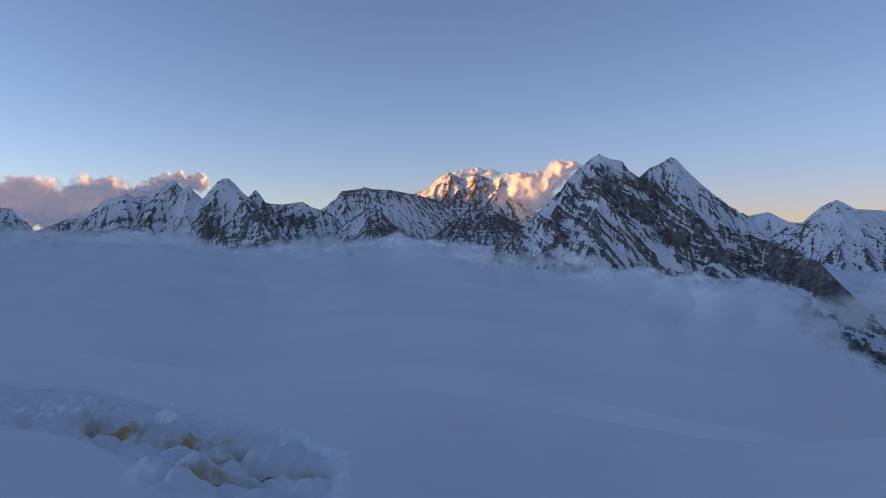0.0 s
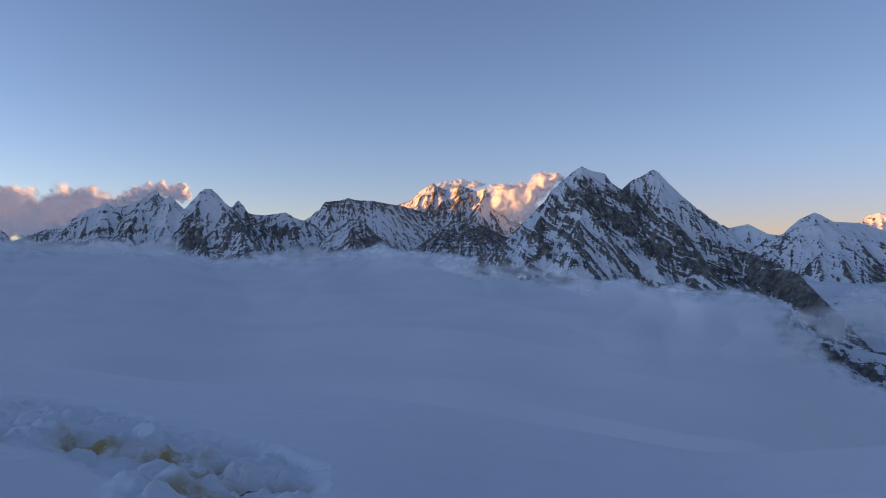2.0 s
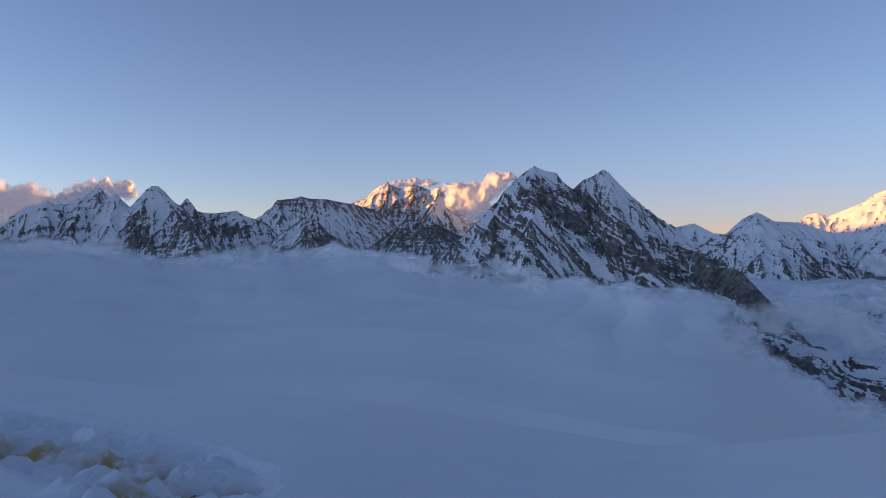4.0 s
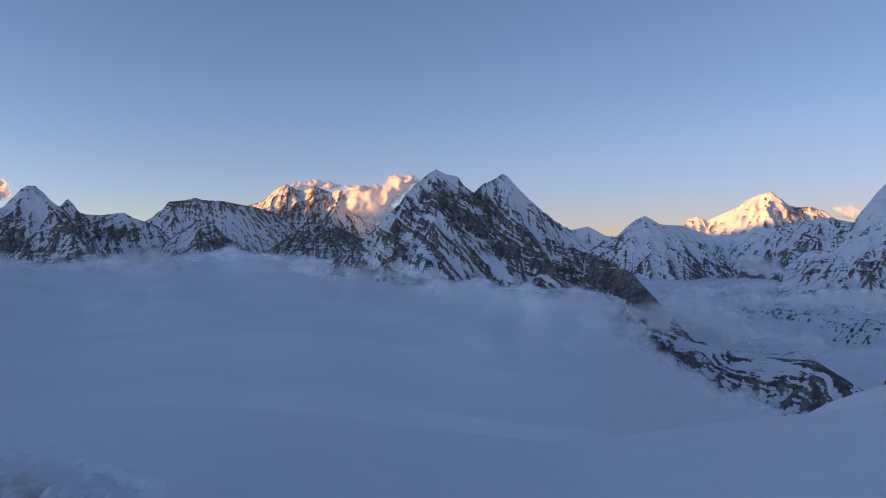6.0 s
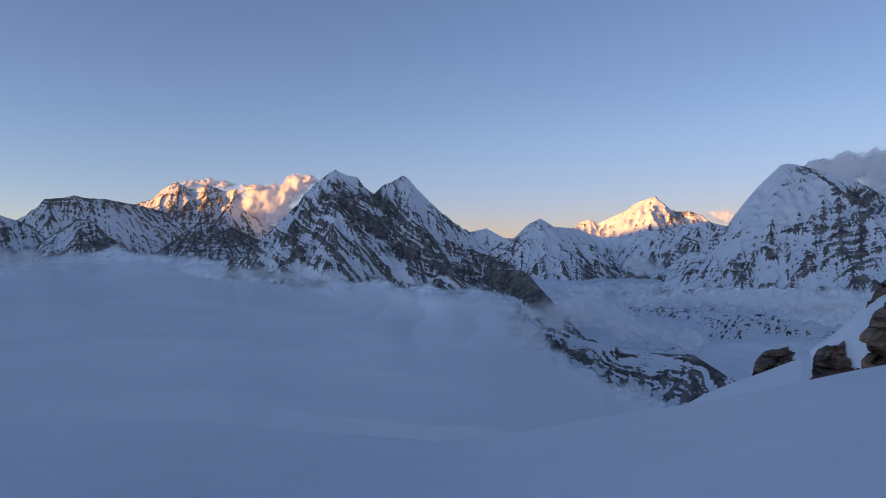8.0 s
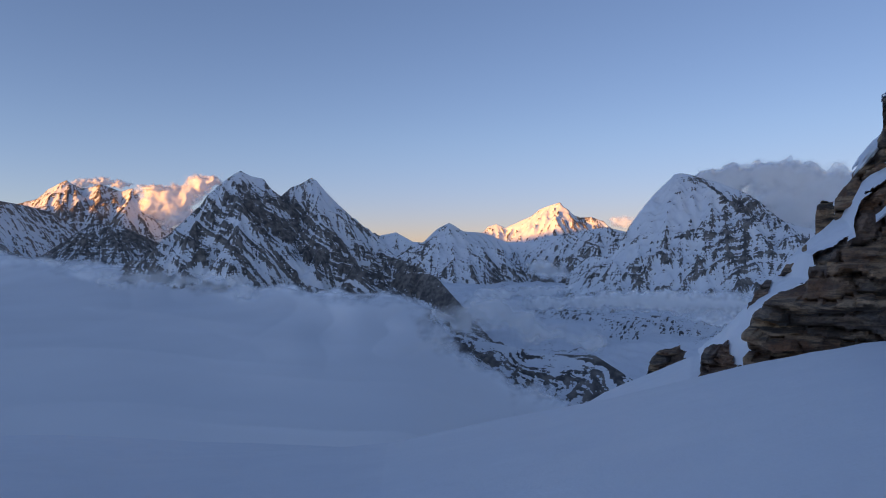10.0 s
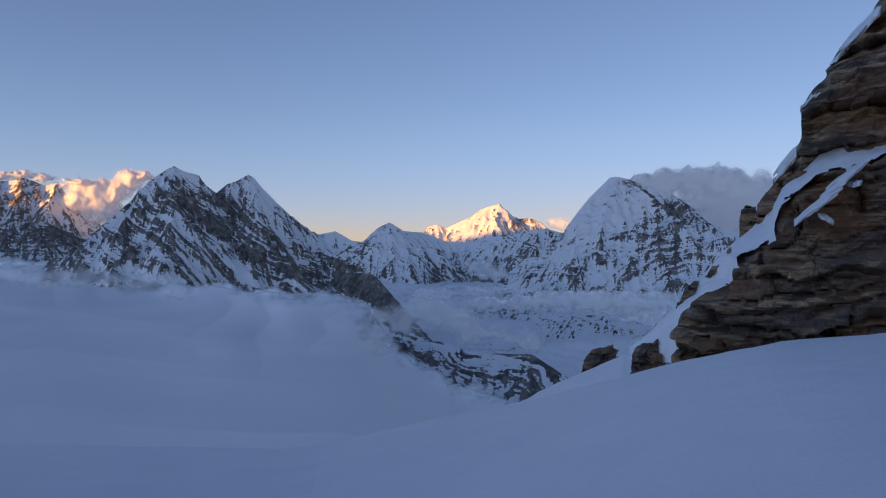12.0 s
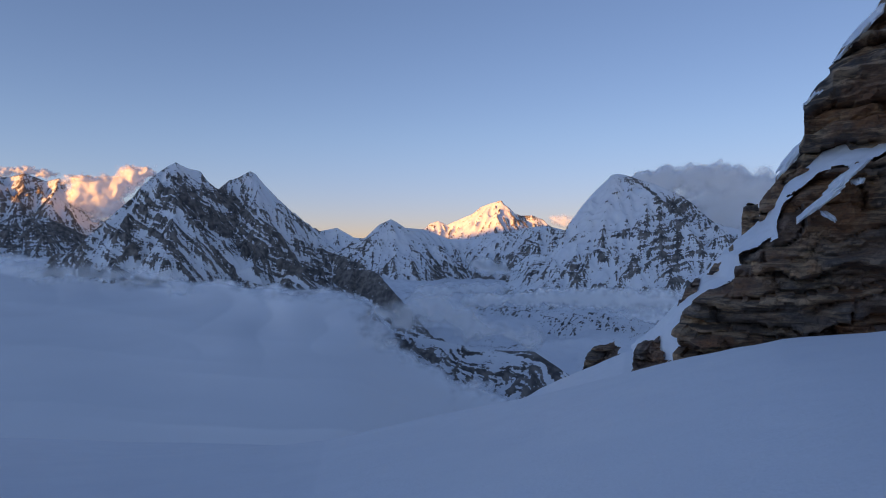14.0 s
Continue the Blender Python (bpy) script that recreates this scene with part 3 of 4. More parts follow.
mountain("snow_peak", "broad snow dome with a banded rock wall below",
         [(43.9, 1700, 0.6), (44.63, 1720, 1.87), (45.34, 1730, 3.14), (46.28, 1740, 4.44), (47.45, 1750, 5.82), (48.14, 1750, 6.5), (48.83, 1750, 7.17),
          (49.29, 1750, 7.25), (49.96, 1750, 7.13), (50.86, 1750, 6.78), (52.18, 1750, 6.36), (53.92, 1740, 5.52), (54.56, 1740, 5.14),
          (55.19, 1730, 4.57), (56.44, 1720, 3.28), (57.27, 1720, 2.9), (58.49, 1700, 2.56), (60.48, 1700, 2.07), (64, 1700, 1.5)],
         1.5, 420, 60, mat_peak_mid, 83, -120, slope=0.85, spurs=4, bare=-0.19, bare_low=0.14, zones=CHAMA_BARE, beds=0.3, dip=0.25, carve=0.11,
         extra=[([(49.3, 1748, 7.2), (47.5, 1690, 4), (46.5, 1640, 2), (46, 1580, -0.5)], 0.9),
                ([(53.9, 1738, 5.5), (52.5, 1680, 3.5), (50.5, 1610, 1.5), (49.5, 1540, -1)], 0.9), ([(53.9, 1738, 5.5), (54, 1660, 2.5), (54.2, 1560, -1)], 0.9)])

mountain("rock_ridge", "snowy ridge with dark slanting rock bands above the valley",
         [(23, 660, -6.4), (26, 640, -5.8), (28.1, 620, -5.4), (30.5, 600, -6.2), (33.85, 580, -6.5), (38.16, 560, -7.4), (42.44, 545, -7.5), (45.47, 520, -9.4), (49, 500, -13)],
         0.9, 120, 60, mat_peak_near, 97, -150, slope=0.7, spurs=6, bare=-0.10, zones=VRID_BARE, dip=-0.42, beds=0.9, carve=0.06)

mountain("rock_ridge", "snow-covered lower buttress with bare rock ribs above a glacier",
         [(34, 1300, -4.4), (37, 1300, -3.4), (40, 1220, -3.7), (44, 1150, -4.1), (48, 1100, -4.2), (52, 1080, -4.6), (57, 1060, -5.4), (62, 1050, -7)],
         1.2, 260, 60, mat_peak_mid, 113, -150, slope=0.6, spurs=9, spur_len=1.0, bare=-0.33, beds=0.4, carve=0.12,
         zones=[(40.3, -4.0, 1.3, 0.4, 10, 0.35), (44.0, -4.7, 1.6, 0.5, 15, 0.25), (48.5, -5.2, 2.5, 0.7, 25, 0.3)])

mountain("snow_peak", "small snowy shoulder rising from the clouds",
         [(-40, 1500, 4.5), (-35, 1500, 3.4), (-33.36, 1500, 2.93), (-32.68, 1500, 2.87), (-32.17, 1500, 2.28), (-31.65, 1500, 1.8), (-31.12, 1500, 1.07), (-30, 1500, -0.6)],
         1.5, 200, 60, mat_peak_mid, 101, -60, slope=0.9, spurs=4, bare=-0.1, bare_low=0.2)

# an unseen range added in the west, behind the left shoulder, to keep the evening sun off all but the highest summits
def sun_blocker():
    far = 5400.0
    y = np.arange(-9000, 7400, 40.0)
    lift, slide = far * math.tan(radians(SUN_EL)) / math.cos(radians(10)), far * math.tan(radians(10))
    # heights set by where the shadow edge should fall on each peak and cloud
    H = lift + np.interp(y + slide, [-6000, -700, -300, -150, 450, 700, 1500, 1978, 2231, 2450, 2500, 2830, 2900, 3893, 5000, 6400],
                         [150, 170, 240, 490, 490, 375, 365, 375, 310, 300, 245, 245, 410, 435, 470, 470])
    v = np.arange(-900, 901, 60.0)
    Yg, V = np.meshgrid(y, v)
    Z = np.interp(Yg, y, H) - np.abs(V) * 0.8 + fbm(Yg / 300, V / 300, 4, 5) * 60 * np.minimum(1, np.abs(V) / 200)
    me = grid_mesh("unseen_sun_blocker", -3600 - far + V, Yg, Z, mat_peak_mid, {"rock": 0.4 + fbm(Yg / 200, V / 200, 4, 6) * 0.5})
    tagged(new("unseen_sun_blocker", me), "long unseen range added to hide the low sun", "mountain")


sun_blocker()


# ---- ground: the valley sheet out to the horizon ----
def ground_sheet():
    az = np.radians(np.concatenate([np.arange(-180, 24, 1.0), np.arange(24, 64, 0.1), np.arange(64, 180, 1.0)]))
    r = np.concatenate([[60, 120, 200], np.geomspace(260, 2200, 420), [2600, 3000, 3300, 3600, 4000, 4400, 4900, 5600, 7000, 12000]])
    A, R = np.meshgrid(az, r)
    X, Y = R * np.sin(A), R * np.cos(A)
    Z = np.interp(R, [0, 500, 800, 1400, 2100, 3000, 3800, 5000, 7000, 12000], [-155, -155, -145, -105, -90, -60, 50, 50, -40, -60]) + ridged(X / 420, Y / 420, 7, 3) * 30 + ridged(X / 90, Y / 90, 5, 13) * 7
    rock = 0.0 + fbm(X / 160, Y / 160, 6, 8) * 0.7 + ridged(X / 90, Y / 90, 5, 13) * 0.35
    me = grid_mesh("ground", X, Y, Z, mat_peak_near, {"rock": rock}, close=True)
    tagged(new("ground", me), "snowy glacier valley floor with bare rock", "ground", kind="structure")


ground_sheet()

# ---- the snowfield underfoot ----
LIP_AZ = [-180, -120, -90, -60, -33.4, -26.1, -17.9, -4, 5.6, 14.9, 22.6, 26.2, 31, 35.7, 39.6, 45.2, 50.7, 54.2, 58.4, 62.3, 68.3, 80, 110, 150, 180]
LIP_EL = [6, -1, -5, -7.5, -8.93, -10.3, -11.56, -12.79, -14.12, -14.73, -14.75, -14.52, -13.64, -12.7, -11.91, -10.61, -8.98, -7.95, -6.8, -5.84, -4.85, -3, 2, 7, 6]
SWELL_AZ = [-180, -60, -33.36, -30.95, -29.14, -22.12, -10.65, 0.77, 10.28, 22.61, 40, 180]
SWELL_EL = [-5, -4.5, -5.97, -6.94, -7.64, -9.24, -10.79, -12.13, -13.65, -14.9, -18, -20]
FAR_AZ = [-180, 36, 41.9, 43.4, 45.2, 48, 50.3, 54, 60, 70, 100, 180]
FAR_EL = [-30, -16, -11.42, -10.48, -9.61, -8.39, -7.3, -6.5, -6, -8, -14, -30]


def dome(a, r, azs, els, d, rise):
    e = np.interp(a, azs, els)
    return np.tan(np.radians(e)) * r - rise * ((r - d) / d) ** 2


def snow_height(a, r):
    """Height of the undisturbed snow at azimuth a (degrees) and level distance r."""
    z = dome(a, r, LIP_AZ, LIP_EL, 10.8, 1.5)
    for azs, els, d, rise in ((SWELL_AZ, SWELL_EL, 30.0, 4.5), (FAR_AZ, FAR_EL, 24.0, 5.0)):
        w = dome(a, r, azs, els, d, rise)
        k = 0.05
        h = np.clip(0.5 + 0.5 * (w - z) / k, 0, 1)
        z = z * (1 - h) + w * h + k * h * (1 - h)
    return z


# the trampled trench: rows of azimuth, distance, half width
TRENCH = [(-48, 8.2, 2.2), (-40, 7.6, 2.1), (-33.4, 7.3, 1.95), (-29, 7.1, 1.95), (-26, 6.6, 1.9), (-22, 5.7, 1.65), (-18, 5.2, 1.25), (-13, 4.9, 1.0), (-10, 4.65, 0.75), (-8, 4.6, 0.55)]
# hollows stained yellow: azimuth, distance, half sizes along and across, depth
HOLLOWS = [(-27.3, 5.95, 0.12, 0.2, 0.12), (-25.6, 5.7, 0.26, 0.28, 0.07), (-16.5, 5.25, 0.12, 0.09, 0.30), (-17.9, 4.9, 0.2, 0.18, 0.08),
           (-13.0, 4.72, 0.3, 0.09, 0.12), (-32.0, 5.75, 0.08, 0.22, 0.12), (-20.5, 5.4, 0.3, 0.12, 0.05), (-18.6, 4.45, 0.3, 0.1, 0.05)]


def snowfield():
    fine = np.arange(-42, 76, 0.13)
    a = np.concatenate([np.arange(-180, -42, 2.0), fine, np.arange(76, 180, 2.0)])
    r = np.concatenate([[0.0], np.linspace(0.3, 3.4, 12), np.geomspace(3.5, 8.5, 300), np.geomspace(8.6, 40, 150), np.geomspace(41, 220, 40)])
    A, R = np.meshgrid(a, r)
    X, Y = R * np.sin(np.radians(A)), R * np.cos(np.radians(A))
    Z = snow_height(A, R)
    Z = Z + fbm(X * 0.5, Y * 0.9, 4, 77) * 0.035 * smooth(1, 4, R)
    # wind ripples
    Z = Z + ridged(X * 1.1 + Y * 0.5, Y * 3.4, 4, 79) * 0.006 * smooth(2, 4, R) * (1 - smooth(9, 14, R)) * smooth(-0.3, 0.4, fbm(X * 0.35, Y * 0.5, 3, 80))
    # feet have broken the crust along a trench
    ca, cr, cw = np.array(TRENCH).T
    centre, width = np.interp(A, ca, cr), np.interp(A, ca, cw, right=0.0)
    inside = (A > -48) & (A < -7)
    wob = fbm(X * 1.4, Y * 1.4, 4, 81) * 0.3
    across = np.abs(R - centre + wob * 0.6) / np.maximum(width, 0.05)
    trod = (1 - smooth(0.75, 1.1, across)) * inside * (1 - smooth(-10.5, -7.6, A + wob * 6))
    round_tops = [np.abs(perlin(X * f + 0.3 * fbm(X * f, Y * f, 2, 84), Y * f, 83 + n)) for n, f in enumerate((1.5, 3.4, 7.5))]
    lumps = round_tops[0] * 1.0 + round_tops[1] * 0.75 + round_tops[2] * 0.3
    patchy = smooth(-0.35, 0.3, fbm(X * 0.8, Y * 0.8, 2, 88)) * (1 - 0.6 * smooth(0.2, 0.9, (R - centre) / np.maximum(width, 0.05)))
    Z = Z + trod * (-0.11 + lumps * 0.17 * (0.3 + 0.7 * patchy) + fbm(X * 7, Y * 7, 4, 87, 0.6) * 0.045)
    rim = np.exp(-((across - 1.0) / 0.22) ** 2) * inside * (1 - smooth(-12, -8.6, A))
    Z = Z + rim * (0.02 + 0.05 * np.clip(fbm(X * 3.2, Y * 3.2, 3, 89), 0, 1))
    stain = np.zeros_like(Z)
    for a0, r0, la, lr, deep in HOLLOWS:
        d = ((A - a0) * np.pi / 180 * r0 / la) ** 2 + ((R - r0) / lr) ** 2
        Z = Z - deep * np.exp(-d * 1.6)
        stain = np.maximum(stain, np.exp(-d * 1.3) * 1.15)
    # small pits painted dark for their shade and soil: azimuth, distance, half sizes
    pit_dark = np.zeros_like(Z)
    for a0, r0, la, lr in ((-16.5, 5.26, 0.09, 0.035), (-12.7, 4.62, 0.2, 0.025), (-27.0, 5.88, 0.035, 0.06), (-32.1, 5.86, 0.02, 0.04)):
        d = ((A - a0) * np.pi / 180 * r0 / la) ** 2 + ((R - r0) / lr) ** 2
        pit_dark = np.maximum(pit_dark, np.exp(-d * 0.7))
    me = grid_mesh("snowfield", X, Y, Z, mat_snow, {"stain": stain, "pit_dark": pit_dark}, close=True)
    tagged(new("snowfield", me), "smooth blue-white wind-packed snow slope with a trampled trench", "snow", kind="structure")


snowfield()


# ---- the rock cliff beside the snowfield ----
WALL_AZ = 62.0


def on_wall(az, d, el):
    """A point on an upright plane square to the cliff's azimuth, d metres off: along it and its height."""
    s = d * math.tan(radians(az - WALL_AZ))
    return s, math.hypot(d, s) * math.tan(radians(el))


def wall_point(s, depth, z):
    a = radians(WALL_AZ)
    return (depth * math.sin(a) + s * math.cos(a), depth * math.cos(a) - s * math.sin(a), z)


def part(name, me, parent, label=""):
    ob = new(name, me)
    ob.parent = parent
    if label:
        ob["label"] = label
    return ob


def curve(rows, d):
    """Azimuth and elevation rows as heights along the wall."""
    pts = [on_wall(a, d, e) for a, e in rows]
    return np.array([p[0] for p in pts]), np.array([p[1] for p in pts])


# outlines as azimuth, elevation
BLOCK_EDGE = [(54.5, -10), (54.3, -7.0), (54.26, -5.84), (54.52, -4.68), (55.3, -3.85), (56.56, -2.65), (58.5, -1.4), (58.6, 0.4), (60.0, 1.35), (61.4, 2.2), (61.75, 3.3),
              (62.25, 4.7), (63.5, 5.8), (64.7, 6.55), (65.8, 7.0), (66.8, 7.3), (68.1, 7.6), (72, 9), (78, 13), (86, 19)]
RIB_EDGE = [(54, -9), (59.9, 1.2), (60.2, 2.6), (60.4, 4.8), (61.2, 5.65), (61.65, 6.9), (63.0, 7.65), (63.38, 9.2), (63.5, 11.9), (64.24, 12.66), (65.1, 13.5), (65.25, 14.7), (66.36, 15.8),
            (67.5, 16.85), (68.24, 17.6), (71, 23), (75, 30)]
RIB_FOOT = [(58.9, 1.7), (60.37, 3.0), (61.1, 4.2), (62.0, 5.3), (63.5, 6.6), (64.9, 7.9), (66.3, 8.5), (68.15, 8.6), (72, 10), (86, 18)]
# the snow ramp between them
RAMP_LOW = [(53.8, -8.4), (54.2, -6.4), (55.2, -3.94), (56.56, -2.6), (58.5, -1.3), (58.5, 0.4), (60.0, 1.33), (61.5, 2.2), (61.75, 3.3), (62.25, 4.8), (63.5, 5.8), (64.66, 6.55),
            (65.8, 6.9), (66.84, 7.2), (68.1, 7.5), (72, 9), (80, 14), (86, 18)]
RAMP_HIGH = [(51.2, -8.6), (51.2, -6.7), (52.85, -5.16), (54.1, -3.6), (55.2, -2.35), (56.84, -0.45), (58.96, 1.96), (60.37, 3.2), (61.13, 4.43), (62.0, 5.5), (63.5, 6.8), (64.9, 8.15),
             (66.3, 8.75), (67.2, 8.8), (68.2, 8.8), (72, 10.5), (80, 15.5), (86, 19)]


def bed_index(h, rng, low, high, tmin, tmax):
    """The beds' boundaries from low to high, the bed at each height, and the distance to its nearer boundary."""
    cuts = [low]
    while cuts[-1] < high:
        cuts.append(cuts[-1] + rng.choice((1, 1, 1.6, 2.4)) * rng.uniform(tmin, tmax))
    cuts = np.array(cuts)
    i = np.clip(np.searchsorted(cuts, h) - 1, 0, len(cuts) - 2)
    return i, np.minimum(h - cuts[i], cuts[i + 1] - h), cuts[i + 1] - cuts[i]


def rock_face(add, d0, s_range, h_range, top, foot, lean, dip, seed, thickness, run, cell=0.055, crest=0.7, back=1.3, size=1.0):
    """A face of broken beds: each block stands forward or back by its own amount and is a piece of its own."""
    rng = random.Random(seed)
    S, H = np.meshgrid(np.arange(*s_range, cell), np.arange(*h_range, cell))
    P = np.stack([S, H, np.full_like(S, seed * 0.37)], -1) / size
    hw = H - dip * S + noise3(P * 0.4, seed, 3) * 0.8 * size + noise3(P * 1.7, seed + 1, 3) * 0.16 * size
    bed, near, thick = bed_index(hw, rng, h_range[0] - 6, h_range[1] + 6, *thickness)
    sw = S + noise3(P * 1.1 + 7, seed + 2, 3) * 0.35 + lattice(bed, bed * 0, seed) * 9
    length = run * (0.5 + 1.2 * lattice(bed, bed * 0 + 3, seed)) * (0.6 + thick)
    blk = np.floor(sw / length)
    side = (sw / length - blk) * length
    gap = np.minimum(np.minimum(side, length - side), near)
    out = ((lattice(bed, bed * 0 + 9, seed) - 0.5) * 0.75 + (lattice(bed, blk, seed + 5) - 0.5) * 0.9 * np.minimum(1, thick * 2.2)) * size
    tip = (lattice(blk, bed, seed + 6) - 0.5) * 0.5 * side + (lattice(blk, bed, seed + 7) - 0.5) * 0.7 * near
    D = d0 + lean * (H - h_range[0]) + noise3(P * 0.3 + 3, seed + 8, 3) * 0.9 * size + out + tip
    D = D + noise3(P * 2.4, seed + 9, 5, 0.65) * 0.22 * size
    D = D - (np.abs(noise3(P * [0.7, 2.0, 1] + 11, seed + 12, 4, 0.6)) * 0.9 - np.abs(noise3(P * [1.3, 0.8, 1] + 19, seed + 13, 3)) * 0.6) * size + 0.22 * np.exp(-(gap / 0.045) ** 2)
    under = np.interp(S, top[0], top[1]) + noise3(P * [0.8, 0, 1] * 1.5, seed + 10, 4, 0.6) * 0.3 * size
    fall = np.clip((under - H) / crest, 0, 1)
    D = D + back * (1 - np.sqrt(fall))
    H2 = np.minimum(H, under)
    keep = H < under + cell
    if foot is not None:
        keep &= H > np.interp(S, *foot) - 1.6
    ids = (bed * 4096 + (blk + 2000)).astype(np.int64)
    X, Y, Z = wall_point(S, D, H2)
    n, m = S.shape
    idx = np.arange(n * m).reshape(n, m)
    quads = np.stack([idx[:-1, :-1], idx[:-1, 1:], idx[1:, 1:], idx[1:, :-1]], -1).reshape(-1, 4)
    qid = ids[:-1, :-1].reshape(-1)
    ok = keep.reshape(-1)[quads].all(1)
    quads, qid = quads[ok], qid[ok]
    co = np.stack([X, Y, Z], -1).reshape(-1, 3)
    order = np.argsort(qid, kind='stable')
    quads, qid = quads[order], qid[order]
    starts = np.concatenate([[0], np.nonzero(np.diff(qid))[0] + 1, [len(qid)]])
    small = []
    for a, b in zip(starts, starts[1:]):
        if b - a < 60:
            small.append(quads[a:b])
            continue
        add(piece("rock_slab", co, quads[a:b]))
    if small:
        tagged(add(piece("rock_rubble", co, np.concatenate(small)), "rock_rubble"), kind="stuff")


def piece(name, co, quads):
    used, inv = np.unique(quads, return_inverse=True)
    me = bpy.data.meshes.new(name)
    me.from_pydata(co[used].tolist(), [], inv.reshape(-1, 4).tolist())
    me.materials.append(mat_rock)
    return me


def cliff():
    root = tagged(new("rock_cliff"), "steep cliff of brown and grey bedded rock with snow ledges", "cliff")
    root.location = wall_point(2.0, 16.5, -3.2)
    inv = Matrix.Translation(root.location).inverted()

    def add(me, name="rock_slab", label=""):
        ob = part(name, me, root, label)
        ob.matrix_parent_inverse = inv
        return ob

    rock_face(add, 15.0, (-2.05, 11.0), (-3.4, 6.0), curve(BLOCK_EDGE[2:], 15.3), None, 0.10, 0.10, 40, (0.16, 0.42), 1.9, crest=0.35, back=0.8)
    rock_face(add, 16.9, (-1.9, 10.0), (-1.0, 11.5), curve(RIB_EDGE, 17.6), curve(RIB_FOOT, 17.2), 0.10, 0.22, 60, (0.25, 0.55), 1.7)
    # snow lying on the ramp between the lower beds and the upper rib
    n, m = 320, 60
    q = np.linspace(0, 1, n)
    ba, be = np.array(RAMP_LOW).T
    ra, re = np.array(RAMP_HIGH).T
    la, le = (np.interp(q, np.linspace(0, 1, len(ba)), v) for v in (ba, be))
    ua, ue = (np.interp(q, np.linspace(0, 1, len(ra)), v) for v in (ra, re))
    rows = []
    for i in range(n):
        s0, z0 = on_wall(la[i], 15.4, le[i])
        s1, z1 = on_wall(ua[i], 17.3, ue[i])
        w = np.linspace(-0.35, 1.2, m)
        d_low, d_high = 15.75 + 0.10 * (z0 + 3.4), 17.6 + 0.10 * (z1 + 1.0)
        rows.append(np.stack([s0 + (s1 - s0) * w, d_low + (d_high - d_low) * w,
                              z0 + (z1 - z0) * w + 0.12 * np.sin(np.clip(w, 0, 1) * np.pi) + 0.03], -1))
    G = np.array(rows)
    P = G.copy()
    edge = np.minimum(1, np.abs(np.linspace(-1, 1, m)))[None, :] ** 2
    G[..., 2] += noise3(P * 0.9, 420, 4) * 0.14 + edge * noise3(P * 2.2, 425, 4) * 0.22
    G[..., 0] += edge * noise3(P * 1.5, 427, 4) * 0.2
    G[..., 1] -= noise3(P * 1.1 + 5, 430, 4) * 0.25
    W = np.broadcast_to(np.linspace(-0.35, 1.2, m)[None, :], (n, m))
    ragged = noise3(P * 1.1, 440, 5, 0.6)
    lies = (W > -0.08 + ragged * 0.4) & (W < 1.08 + ragged * 0.2)
    me = grid_mesh("snow_ramp", *wall_point(G[..., 0], G[..., 1], G[..., 2]), mat_snow, {"stain": np.zeros(G.shape[:2])}, keep=lies)
    add(me, "snow_ramp", "clean snow lying on a slanting rock ramp")
    # small drifts on ledges: azimuth, elevation, half length, half height, distance, slant
    for i, (a0, e0, ln, hh, d, sl) in enumerate([(64.6, 4.35, 0.42, 0.12, 15.2, 0.8), (65.1, 3.4, 0.14, 0.1, 15.2, -0.6), (66.2, 6.2, 0.4, 0.16, 15.5, 0.9), (66.95, 5.8, 0.12, 0.1, 15.5, 0.3),
                                                  (62.85, 8.0, 0.4, 0.22, 17.9, 1.2), (65.05, 12.95, 0.5, 0.16, 17.8, 1.0), (66.75, 15.8, 0.45, 0.2, 18.1, 1.1), (67.75, 16.8, 0.45, 0.22, 18.2, 1.1)]):
        s0, z0 = on_wall(a0, d, e0)
        S, T = np.meshgrid(np.linspace(-1, 1, 30), np.linspace(-1, 1, 16))
        fall = 1 - S ** 2 - T ** 2 + noise3(np.stack([S * 2.5, T * 2.0, np.full_like(S, i)], -1), 500, 4) * 1.2
        me = grid_mesh("snow_drift", *wall_point(s0 + S * ln, d + 0.35 * T - 0.3 * np.clip(fall, -0.2, 1), z0 + hh * T + S * ln * sl), mat_snow,
                       {"stain": np.zeros_like(S)}, keep=fall > 0.05)
        add(me, "snow_drift", "small snow drift on a rock ledge")
    return root


def outcrop(name, label, d, edge, low, seed, thickness, run, size):
    """A small broken rock: its outline in azimuth and elevation, and how far down it reaches."""
    top = curve(edge, d)
    root = tagged(new(name), label, "rock")
    root.location = wall_point(float(np.mean(top[0])), d + 0.4, low)
    inv = Matrix.Translation(root.location).inverted()

    def add(me, name="rock_slab", label=""):
        ob = part(name, me, root, label)
        ob.matrix_parent_inverse = inv
        return ob

    rock_face(add, d, (top[0][0] - 0.05, top[0][-1] + 0.05), (low, top[1].max() + 0.3), top, None, 0.15, 0.15, seed, thickness, run, cell=0.03, crest=0.14, back=0.4, size=size)
    return root


cliff()
outcrop("rock_outcrop", "low broken rock outcrop at the foot of the snow ramp", 16.0,
        [(50.8, -9.2), (51.0, -6.9), (51.55, -6.4), (52.36, -6.5), (52.85, -6.0), (53.0, -6.1), (53.05, -7.0), (53.5, -7.1), (53.6, -8.0)], -3.2, 300, (0.1, 0.2), 0.7, 0.35)
outcrop("rock_outcrop", "brown rock outcrop half buried in the snow slope", 26.0,
        [(46.5, -9.2), (46.65, -8.6), (46.95, -7.65), (47.4, -7.2), (48.1, -6.9), (48.9, -6.7), (49.45, -7.1), (49.6, -8.2)], -5.0, 320, (0.12, 0.25), 0.9, 0.4)
